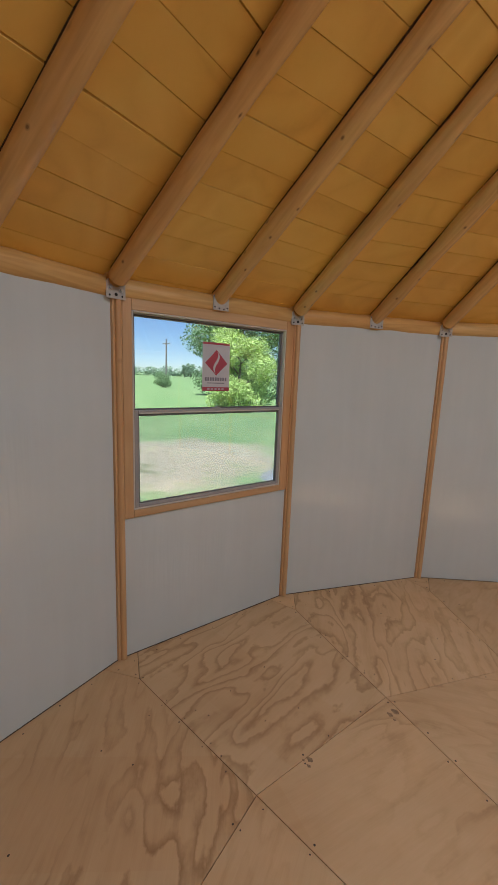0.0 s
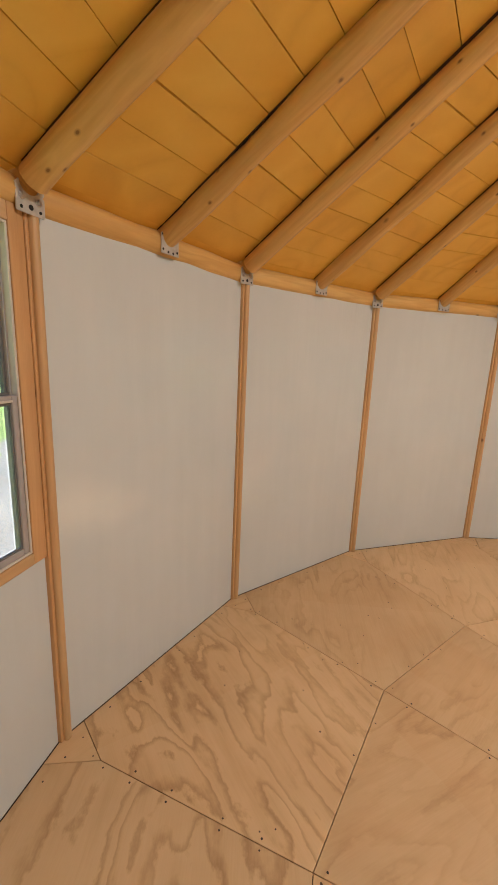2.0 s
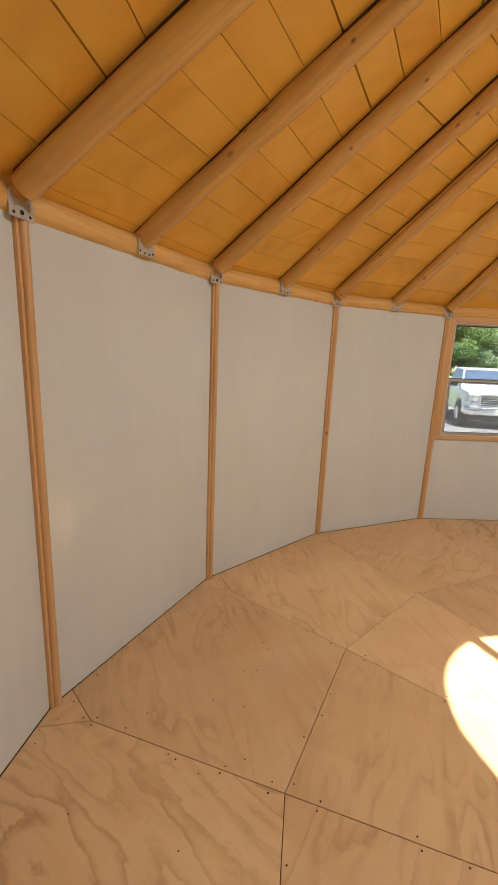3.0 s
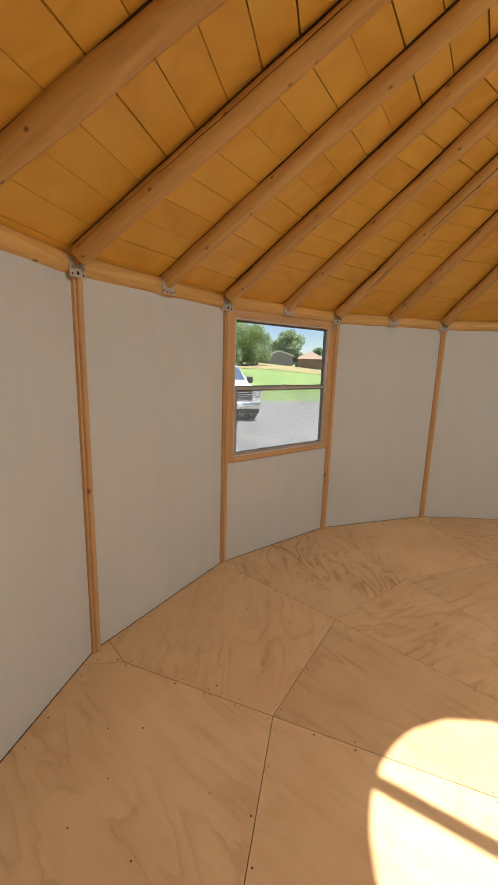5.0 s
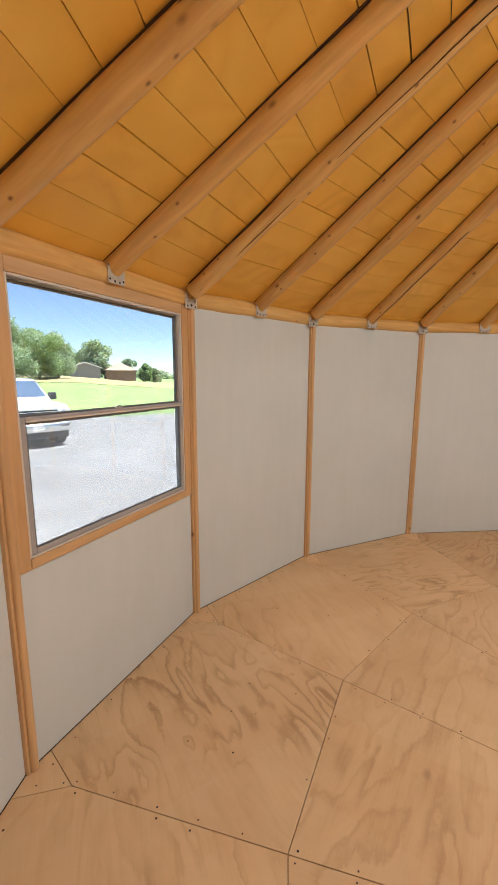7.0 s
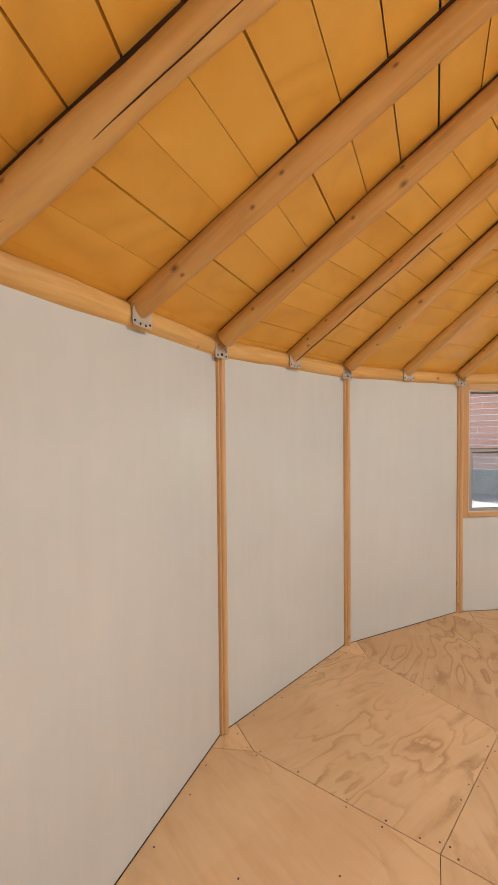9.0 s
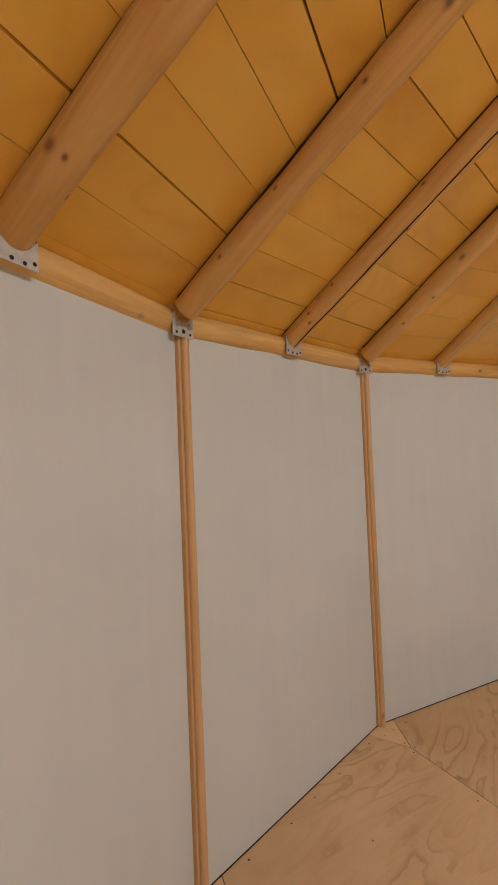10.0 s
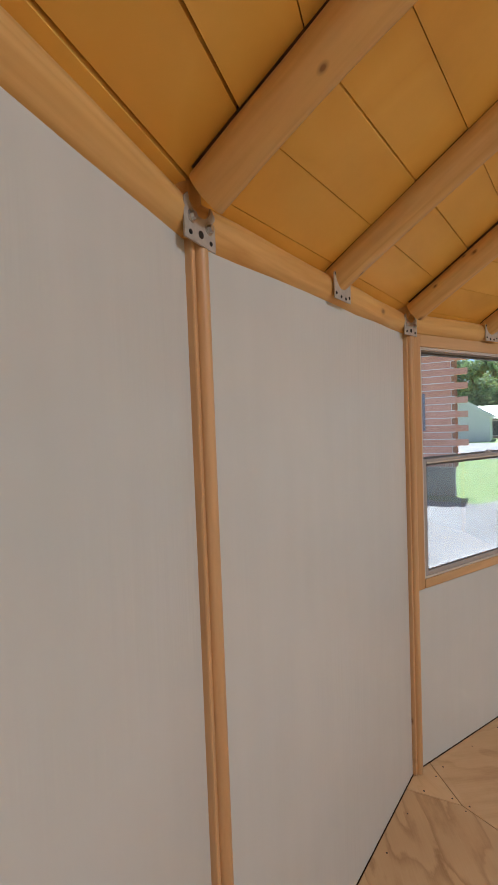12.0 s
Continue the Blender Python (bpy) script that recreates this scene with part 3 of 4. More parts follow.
# unseen dome; its grey tint is added to dim the sun patch below
part("dome", finish(dome, 60), ACRYLIC, light, "acrylic dome tinted to dim the sun")

# ---- ground ----
GRASS = lawn_material()


def smooth(a, b, v):
    f = min(1.0, max(0.0, (v - a) / (b - a)))
    return f * f * (3 - 2 * f)


def rise(x, y):
    # the field swells gently towards the far houses
    turn = math.degrees(math.atan2(y, x)) % 360
    return 2.1 * smooth(24, 100, math.hypot(x, y)) * smooth(196, 214, turn) * (1 - smooth(250, 280, turn))


bm = bmesh.new()
rings = []
for r in (2, 24, 30, 36, 42, 48, 54, 59, 64, 70, 76, 82, 88, 94, 100, 108, 118, 140, 300, 900, 2500):
    rings.append([bm.verts.new((r * math.cos(a * math.pi / 60), r * math.sin(a * math.pi / 60), rise(r * math.cos(a * math.pi / 60), r * math.sin(a * math.pi / 60)))) for a in range(120)])
bm.faces.new(rings[0])
for p, q in zip(rings, rings[1:]):
    for j in range(120):
        bm.faces.new((p[j], q[j], q[(j + 1) % 120], p[(j + 1) % 120]))
ground = solid("ground", finish(bm, 60), GRASS, Matrix.Translation((0, 0, GROUND)))
tagged(ground, "wide mown green lawn reaching the horizon", "lawn", kind="structure")
GRAVEL = gravel_material()


def patch(name, pts, material, z, label, category):
    # irregular sheet laid over the ground
    bm = bmesh.new()
    n = len(pts)
    vs = []
    for i in range(n):
        a, b = Vector(pts[i]), Vector(pts[(i + 1) % n])
        steps = max(2, int((b - a).length / 0.16))
        for s in range(steps):
            p = a.lerp(b, s / steps)
            w = noise.noise_vector((p.x * 0.9, p.y * 0.9, 3.1)) * 0.3 + noise.noise_vector((p.x * 4.1, p.y * 4.1, 7.3)) * 0.12
            vs.append(bm.verts.new((p.x + w.x, p.y + w.y, z + rise(p.x + w.x, p.y + w.y))))
    f = bm.faces.new(vs)
    bmesh.ops.triangulate(bm, faces=[f])
    bmesh.ops.recalc_face_normals(bm, faces=bm.faces)
    if sum(f.normal.z for f in bm.faces) < 0:
        bmesh.ops.reverse_faces(bm, faces=bm.faces)
    return tagged(solid(name, bm, material), label, category, kind="structure")


patch("gravel_lot", [(4.2, -1.0), (6.4, -4.2), (7.3, -6.0), (8.3, -8.2), (10, -14), (4, -20), (-8, -19), (-17.5, -12.5), (-21, -8.5), (-22, 4), (-16, 12), (-9.5, 8.0), (-6.6, 8.6), (-6.2, 9.8), (0, 8), (4, 4)], GRAVEL, GROUND + 0.006, "pale grey crushed gravel lot", "gravel")

# ---- sign stuck on the first window ----
PAPER = plain("sign_paper", (0.62, 0.60, 0.62), 0.6, 0.0, 20.0, 0.05)
RED = plain("sign_red", (0.45, 0.07, 0.10), 0.6, 0.0, 20.0, 0.08)
INK = plain("sign_grey_ink", (0.22, 0.2, 0.24), 0.6)
sign = empty("window_sign", bay(0) @ Matrix.Translation((0.622, 0.0285, 1.668)))
tagged(sign, "pale paper sign with red diamond stuck on the window pane", "sign")
part("sheet", box(-0.095, 0.095, -0.0012, 0.0012, -0.142, 0.142), PAPER, sign)
part("band", box(-0.095, 0.095, -0.0018, 0.0018, 0.130, 0.142), RED, sign, "red top band")
part("band", box(-0.095, 0.095, -0.0018, 0.0018, -0.142, -0.120), RED, sign, "red bottom band")
FRONT = Matrix(((1, 0, 0, 0), (0, 0, 1, -0.0022), (0, 1, 0, 0), (0, 0, 0, 1)))
part("diamond", prism([(0, -0.05), (0.078, 0.022), (0, 0.10), (-0.078, 0.022)], 0.0044, FRONT), RED, sign, "red diamond")
bm = bmesh.new()
swirl = [(0.016 * math.sin((i / 10 - 0.5) * 5.5), -0.04 + 0.13 * i / 10) for i in range(11)]
edge = [(x - 0.009 * math.sin(math.pi * i / 10), y) for i, (x, y) in enumerate(swirl)] + [(x + 0.009 * math.sin(math.pi * i / 10) + 0.0005, y) for i, (x, y) in reversed(list(enumerate(swirl)))]
part("swirl", prism(edge, 0.0056, FRONT @ Matrix.Translation((0, 0, -0.0006))), PAPER, sign, "pale wavy stroke")
for i in range(9):
    part("letter_bar", box(-0.078 + i * 0.0175, -0.066 + i * 0.0175, -0.0018, 0.0018, -0.083, -0.062), INK, sign)
part("small_line", box(-0.06, 0.06, -0.0018, 0.0018, -0.098, -0.093), INK, sign)
for i in range(5):
    part("letter_bar", box(-0.06 + i * 0.025, -0.045 + i * 0.025, -0.0024, 0.0024, -0.135, -0.127), PAPER, sign)

# ---- plants outside ----
BARK = plain("bark", (0.13, 0.10, 0.075), 0.9, 0.0, 12.0, 0.35, 0.6)
LEAF_DEEP = leaf_material("deep_green_leaves", (0.12, 0.20, 0.10), (0.26, 0.35, 0.19))
LEAF_LIME = leaf_material("lime_green_leaves", (0.40, 0.52, 0.15), (0.60, 0.68, 0.28))
# distance haze is put into this paler, greyer leaf colour
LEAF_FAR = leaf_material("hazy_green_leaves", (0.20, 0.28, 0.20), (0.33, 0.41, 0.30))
LEAF_PINE = leaf_material("blue_green_needles", (0.08, 0.15, 0.085), (0.15, 0.22, 0.13))


def leaves(name, lobes, count, size, material, parent, seed, flat=0.5):
    # many small leaf clumps scattered through overlapping lobes (x, y, z, radius)
    rg = np.random.default_rng(seed)
    lobes = np.array(lobes, float)
    pick = rg.choice(len(lobes), count, p=lobes[:, 3] ** 2 / (lobes[:, 3] ** 2).sum())
    way = rg.normal(size=(count, 3))
    way /= np.linalg.norm(way, axis=1)[:, None]
    rad = lobes[pick, 3] * rg.uniform(0.35, 1.08, count) ** 0.6
    mid = lobes[pick, :3] + way * rad[:, None] * (1, 1, 0.85)
    a = rg.normal(size=(count, 3))
    a /= np.linalg.norm(a, axis=1)[:, None]
    b = np.cross(a, way + 0.6 * rg.normal(size=(count, 3)))
    b /= np.linalg.norm(b, axis=1)[:, None] + 1e-9
    s = size * rg.uniform(0.5, 1.3, count)[:, None]
    tri = np.stack([mid - a * s, mid + b * s * 0.55, mid + a * s, mid - b * s * flat], 1).reshape(-1, 3)
    me = bpy.data.meshes.new(name)
    me.from_pydata(tri.tolist(), [], np.arange(4 * count).reshape(-1, 4).tolist())
    me.materials.append(material)
    ob = new(name, me)
    ob.parent = parent
    return ob


def tree(name, x, y, height, spread, material, seed, label, count=2600, size=0.3, low=0.25, cone=False, category="tree", skirt=0):
    rg = random.Random(seed)
    top = empty(name, Matrix.Translation((x, y, GROUND + rise(x, y))))
    tagged(top, label, category)
    bm = bmesh.new()
    tube((0, 0, -0.1), (rg.uniform(-0.2, 0.2), rg.uniform(-0.2, 0.2), height * 0.72), 0.035 * height, 0.008 * height, 10, bm, 0.06, 6, seed=seed)
    lobes = []
    limbs = 9 if not cone else 12
    for i in range(limbs):
        f = low + (0.92 - low) * (i + 0.5) / limbs
        a = i * 2.4 + rg.uniform(-0.5, 0.5)
        reach = spread * ((1.0 - 0.55 * abs(f - 0.5) * 2) if not cone else (1.15 - f)) * rg.uniform(0.55, 0.85)
        end = (reach * math.cos(a), reach * math.sin(a), f * height + 0.04 * height)
        tube((0, 0, max(0.15, f - 0.2) * height), end, 0.012 * height, 0.004 * height, 6, bm, 0.05, 3, seed=seed + i)
        for _ in range(3):
            lobes.append((end[0] * rg.uniform(0.5, 1.15), end[1] * rg.uniform(0.5, 1.15), end[2] + rg.uniform(-0.06, 0.08) * height, spread * rg.uniform(0.22, 0.42) * (1 if not cone else 1.2 - f)))
    lobes.append((0, 0, height * 0.86, spread * (0.35 if not cone else 0.18)))
    for j in range(skirt):
        a, out = j * 2.4, spread * rg.uniform(0.35, 0.75)
        lobes.append((out * math.cos(a), out * math.sin(a), height * rg.uniform(0.06, 0.3), spread * rg.uniform(0.22, 0.34)))
    part("trunk", finish(bm, 50), BARK, top, "brown bark trunk and limbs")
    leaves("crown", lobes, count, size, material, top, seed)
    return top


def shrub(x, y, height, spread, material, seed, label, count=900, size=0.12):
    rg = random.Random(seed)
    top = empty("shrub", Matrix.Translation((x, y, GROUND)))
    tagged(top, label, "shrub")
    bm = bmesh.new()
    lobes = []
    for i in range(7):
        a = i * 0.9
        end = (spread * 0.6 * math.cos(a) * rg.uniform(0.4, 1), spread * 0.6 * math.sin(a) * rg.uniform(0.4, 1), height * rg.uniform(0.35, 0.8))
        tube((0, 0, -0.05), end, 0.03 * height, 0.01 * height, 5, bm, 0.03, 2, seed=i)
        lobes.append((*end, spread * rg.uniform(0.35, 0.55)))
        lobes.append((end[0] * 1.2, end[1] * 1.2, end[2] * 0.45, spread * rg.uniform(0.3, 0.5)))
    part("stem", finish(bm, 50), BARK, top)
    leaves("foliage", lobes, count, size, material, top, seed)
    return top


def polar(x, y, azimuth, far):
    return x + far * math.cos(radians(azimuth)), y + far * math.sin(radians(azimuth))


tree("tree", *polar(2.0, 0.8, -45.6, 40), 10.8, 5.6, LEAF_DEEP, 3, "large leafy shade tree in full summer leaf", 34000, 0.13, 0.10, skirt=8)
tree("tree", *polar(2.0, 0.8, -45.4, 25), 4.6, 2.5, LEAF_LIME, 7, "bright lime-green young tree branching from the ground", 36000, 0.065, 0.03, skirt=22)
tree("conifer_tree", *polar(2.3, 0.4, -55.4, 96), 11, 3.6, LEAF_PINE, 11, "dusky conifer behind the brick house", 5000, 0.3, 0.08, True)
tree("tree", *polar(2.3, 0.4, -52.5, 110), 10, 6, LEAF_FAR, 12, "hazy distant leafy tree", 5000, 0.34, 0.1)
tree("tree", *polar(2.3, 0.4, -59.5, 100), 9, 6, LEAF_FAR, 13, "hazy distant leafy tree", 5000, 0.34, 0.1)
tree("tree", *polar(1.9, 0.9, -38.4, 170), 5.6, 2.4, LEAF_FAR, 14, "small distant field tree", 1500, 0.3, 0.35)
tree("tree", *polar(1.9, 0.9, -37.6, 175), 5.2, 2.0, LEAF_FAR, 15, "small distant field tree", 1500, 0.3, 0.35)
shrub(*polar(1.9, 0.9, -34.6, 58), 2.6, 1.3, LEAF_DEEP, 21, "round dark green shrub on the lawn", 4000, 0.08)
shrub(*polar(2.4, 0.4, -52.6, 62), 2.2, 1.0, LEAF_DEEP, 22, "dark clipped shrub beside the brick house", 3000, 0.08)
shrub(*polar(2.4, 0.4, -54.3, 62), 2.3, 1.0, LEAF_PINE, 23, "rounded evergreen shrub before the brick wall", 3000, 0.08)
shrub(*polar(2.4, 0.4, -53.9, 30), 0.8, 0.9, LEAF_LIME, 24, "low yellow-green flowering plant on the lawn", 1600, 0.05)
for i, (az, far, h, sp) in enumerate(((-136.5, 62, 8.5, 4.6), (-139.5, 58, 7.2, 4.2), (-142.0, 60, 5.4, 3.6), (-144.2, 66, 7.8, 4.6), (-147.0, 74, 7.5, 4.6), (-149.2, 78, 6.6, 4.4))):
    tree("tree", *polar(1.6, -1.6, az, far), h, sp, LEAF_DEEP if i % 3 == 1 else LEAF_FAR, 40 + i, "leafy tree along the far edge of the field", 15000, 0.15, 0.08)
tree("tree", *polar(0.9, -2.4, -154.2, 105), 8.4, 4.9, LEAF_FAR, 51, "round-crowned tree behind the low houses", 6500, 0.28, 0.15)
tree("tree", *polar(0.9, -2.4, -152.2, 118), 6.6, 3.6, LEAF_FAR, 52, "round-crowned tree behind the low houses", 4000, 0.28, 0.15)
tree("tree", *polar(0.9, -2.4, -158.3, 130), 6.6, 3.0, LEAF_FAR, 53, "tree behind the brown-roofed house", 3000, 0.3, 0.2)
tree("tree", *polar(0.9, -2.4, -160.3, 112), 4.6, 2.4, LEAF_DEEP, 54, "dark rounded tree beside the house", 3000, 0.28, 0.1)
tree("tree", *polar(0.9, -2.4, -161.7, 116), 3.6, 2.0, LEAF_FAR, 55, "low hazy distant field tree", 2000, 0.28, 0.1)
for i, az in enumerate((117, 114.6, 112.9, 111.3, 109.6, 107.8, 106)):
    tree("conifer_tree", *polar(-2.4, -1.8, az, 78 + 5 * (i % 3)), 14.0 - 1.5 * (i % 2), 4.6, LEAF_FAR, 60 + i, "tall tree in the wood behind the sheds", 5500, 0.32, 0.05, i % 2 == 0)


def far_woods(name, x, y, az0, az1, far, height, seed):
    top = empty(name, Matrix.Translation((0, 0, GROUND)))
    rg = random.Random(seed)
    lobes = []
    a = az0
    while a < az1:
        px, py = polar(x, y, a, far + rg.uniform(-8, 8))
        h = height * rg.uniform(0.6, 1.0)
        lift = rise(px, py)
        lobes += [(px, py, lift + h * 0.5, h * 0.5), (px, py, lift + h * 0.2, h * 0.45)]
        a += math.degrees(height * 0.42 / far)
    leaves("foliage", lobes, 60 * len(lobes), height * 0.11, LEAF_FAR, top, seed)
    tagged(top, "hazy line of distant woodland", "woods", kind="stuff")


far_woods("far_woods", 2.0, 0.9, -44, -24, 260, 8.0, 71)
far_woods("far_woods", 0.9, -2.4, -176, -132, 300, 7.5, 72)
far_woods("far_woods", -2.4, -1.8, 96, 160, 190, 11, 73)

# dry meadow strip beyond the mown field
DRY = grass_material("dry_meadow", ((0.18, 0.15, 0.065), (0.22, 0.185, 0.085), (0.13, 0.155, 0.055)), 0.6)
bm = bmesh.new()
rows = []
for r in (64, 70, 76, 82, 88, 94, 100, 108, 118):
    row = []
    for j in range(33):
        a = radians(-182 + 1.5 * j)
        rr = r + 2.5 * noise.noise((j * 0.7, r * 0.1, 4.0))
        row.append(bm.verts.new((rr * math.cos(a), rr * math.sin(a), GROUND + 0.05 + rise(rr * math.cos(a), rr * math.sin(a)))))
    rows.append(row)
for p, q in zip(rows, rows[1:]):
    for j in range(32):
        bm.faces.new((p[j], q[j], q[j + 1], p[j + 1]))
tagged(solid("dry_meadow", finish(bm), DRY), "band of dry tan meadow grass", "meadow", kind="structure")
patch("gravel_drive", [polar(-2.4, -1.8, a, 24) for a in (118, 114, 110, 106, 102)] + [polar(-2.4, -1.8, a, 40) for a in (102, 106, 110, 114, 118)], GRAVEL, GROUND + 0.008, "pale gravel drive before the sheds", "gravel")

# ---- utility pole ----
px, py = polar(1.9, 0.9, -35.1, 62)
pole = empty("utility_pole", Matrix.Translation((px, py, GROUND)))
tagged(pole, "weathered wooden utility pole with crossarm", "utility pole")
POLE = plain("weathered_pole", (0.2, 0.17, 0.14), 0.9)
part("pole", tube((0, 0, -0.2), (0, 0, 7.0), 0.14, 0.10, 10), POLE, pole)
part("crossarm", box(-0.9, 0.9, -0.06, 0.06, 6.3, 6.42), POLE, pole)
for u in (-0.8, 0.8, 0.35):
    part("insulator", tube((u, 0, 6.42), (u, 0, 6.58), 0.05, 0.035, 8), STEEL, pole)

# ---- houses ----
BRICK = brick_material()
SHINGLE = plain("roof_shingles", (0.20, 0.17, 0.15), 0.9, 0.0, 8.0, 0.25)
PALE = plain("white_painted_boards", (0.66, 0.66, 0.64), 0.6, 0.0, 10.0, 0.06)
DARK_GLASS = plain("dark_window_glass", (0.05, 0.06, 0.07), 0.12, 0.0, 3.0, 0.2)
DARK_GLASS.node_tree.nodes["Principled BSDF"].inputs["Specular IOR Level"].default_value = 0.2


def gable_house(name, x, y, turn, length, depth, eave, ridge, wall_mat, roof_mat, label, openings=(), hip=0.0, over=0.35):
    # length along local x, gables at both ends
    h = empty(name, Matrix.Translation((x, y, GROUND + rise(x, y))) @ Matrix.Rotation(radians(turn), 4, "Z"))
    tagged(h, label, "house")
    L, D = length / 2, depth / 2
    bm = bmesh.new()
    m = Matrix(((0, 0, 1, -L), (1, 0, 0, 0), (0, 1, 0, 0), (0, 0, 0, 1)))
    prism([(-D, -0.1), (D, -0.1), (D, eave), (0, eave if hip else ridge), (-D, eave)], length, m, bm)
    part("wall", finish(bm), wall_mat, h)
    for s in (-1, 1):
        bm = bmesh.new()
        fall = (ridge - eave) / D
        lo, up = (D + over, eave - fall * over + 0.03), (0.0, ridge + 0.03)
        pts = [(-L - over, s * lo[0], lo[1]), (L + over, s * lo[0], lo[1]), (L + over - hip, 0, up[1]), (-L - over + hip, 0, up[1])]
        a = [bm.verts.new(p) for p in pts]
        b = [bm.verts.new((p[0], p[1], p[2] + 0.12)) for p in pts]
        bm.faces.new(a)
        bm.faces.new(b[::-1])
        for i in range(4):
            bm.faces.new((a[i], a[(i + 1) % 4], b[(i + 1) % 4], b[i]))
        part("roof", finish(bm), roof_mat, h)
        if hip:
            bm = bmesh.new()
            pts = [(s * (L + over), -D - over, lo[1]), (s * (L + over), D + over, lo[1]), (s * (L + over - hip), 0, up[1])]
            a = [bm.verts.new(p) for p in pts]
            b = [bm.verts.new((p[0], p[1], p[2] + 0.12)) for p in pts]
            bm.faces.new(a)
            bm.faces.new(b[::-1])
            for i in range(3):
                bm.faces.new((a[i], a[(i + 1) % 3], b[(i + 1) % 3], b[i]))
            part("roof", finish(bm), roof_mat, h)
        elif over:
            for t in (-1, 1):
                m2 = Matrix.Translation((t * (L + over), s * lo[0] / 2, (lo[1] + up[1]) / 2)) @ Matrix.Rotation(-s * math.atan(fall), 4, "X")
                bm = bmesh.new()
                ln = math.hypot(lo[0], up[1] - lo[1]) / 2
                box(-0.05, 0.05, -ln, ln, -0.08, 0.16, 0, bm)
                bmesh.ops.transform(bm, matrix=m2, verts=bm.verts)
                part("bargeboard", finish(bm), PALE, h, "white bargeboard")
    for u0, u1, z0, z1, kind in openings:
        w = part(kind, box(u0, u1, -D - 0.06, -D + 0.05, z0, z1), PALE, h)
        part("pane", box(u0 + 0.08, u1 - 0.08, -D - 0.08, -D - 0.061, z0 + 0.08, z1 - 0.08), DARK_GLASS, w)
    return h


hx, hy = polar(2.4, 0.4, -56.6, 76)
gable_house("brick_house", hx, hy, -52, 11, 8.5, 3.6, 5.3, BRICK, SHINGLE, "single-storey red brick house with white-edged gable", ((-4.0, -2.6, 1.0, 2.4, "window"), (-0.5, 0.6, 0.1, 2.2, "door"), (2.2, 3.8, 1.0, 2.4, "window")))
hx, hy = polar(0.9, -2.4, -156.9, 108)
gable_house("bungalow", hx, hy, 28, 9.5, 7, 2.5, 4.3, plain("tan_siding", (0.24, 0.165, 0.125), 0.8), plain("brown_shingles", (0.25, 0.18, 0.145), 0.9, 0.0, 8.0, 0.2), "low bungalow with brown hipped roof", ((-3.5, -2, 1, 2.1, "window"), (1.0, 2.6, 1, 2.1, "window")), 3.0)
hx, hy = polar(0.9, -2.4, -152.6, 104)
gable_house("bungalow", hx, hy, 28, 9, 6.5, 2.3, 3.4, plain("grey_siding", (0.25, 0.25, 0.26), 0.7), plain("grey_shingles", (0.29, 0.31, 0.35), 0.9, 0.0, 8.0, 0.2), "low grey ranch house with shallow roof", ((-3.2, -1.6, 0.9, 1.9, "window"), (0.6, 2.8, 0.9, 1.9, "window")), 0.0)
hx, hy = polar(-2.5, -1.7, 113.0, 46)
gable_house("white_building", hx, hy, 108, 7.0, 5.0, 2.4, 4.0, PALE, plain("pale_metal_roof", (0.6, 0.6, 0.6), 0.4, 0.3), "plain white gabled outbuilding", ())
hx, hy = polar(-2.5, -1.7, 109.2, 52)
gable_house("garden_shed", hx, hy, 20, 3.4, 3.0, 2.3, 3.4, plain("brown_shed_boards", (0.24, 0.15, 0.11), 0.8), plain("pale_metal_roof", (0.6, 0.6, 0.6), 0.4, 0.3), "small brown garden shed with pale roof", ((-0.7, 0.7, 0.2, 1.9, "door"),))

# ---- log cabin ----
LOG_RED = wood_material("red_stained_log", (0.76, 0.40, 0.31), (0.60, 0.28, 0.20), 0, 0.55, 10.0, True, 4.0)
LOG_END = plain("log_end_grain", (0.36, 0.16, 0.09), 0.8, 0.0, 30.0, 0.3)
CHINK = plain("pale_chinking", (0.88, 0.84, 0.80), 0.9, 0.0, 20.0, 0.08)
SHUTTER = plain("grey_blue_shutter", (0.20, 0.20, 0.26), 0.6, 0.0, 20.0, 0.1)
SKIRT = plain("dark_skirting", (0.24, 0.25, 0.22), 0.9, 0.0, 14.0, 0.6, 0.5)
wdir = Vector((-0.902, -0.432, 0)).normalized()
cab = empty("log_cabin", Matrix.Translation((-7.36, 9.35, GROUND)) @ Matrix((wdir, (-wdir.y, wdir.x, 0), (0, 0, 1))).transposed().to_4x4())
tagged(cab, "red-stained square log cabin with pale chinking and shuttered window", "cabin")
part("wall", box(0.05, 9.0, -6.0, -0.016, 0.0, 3.84), CHINK, cab, "pale chinking between the logs")
part("skirting", box(0.08, 9.0, -5.9, -0.01, -0.1, 0.78, 0.01), SKIRT, cab, "dark skirting below the logs")
rg = random.Random(31)
WX = (1.15, 1.97)
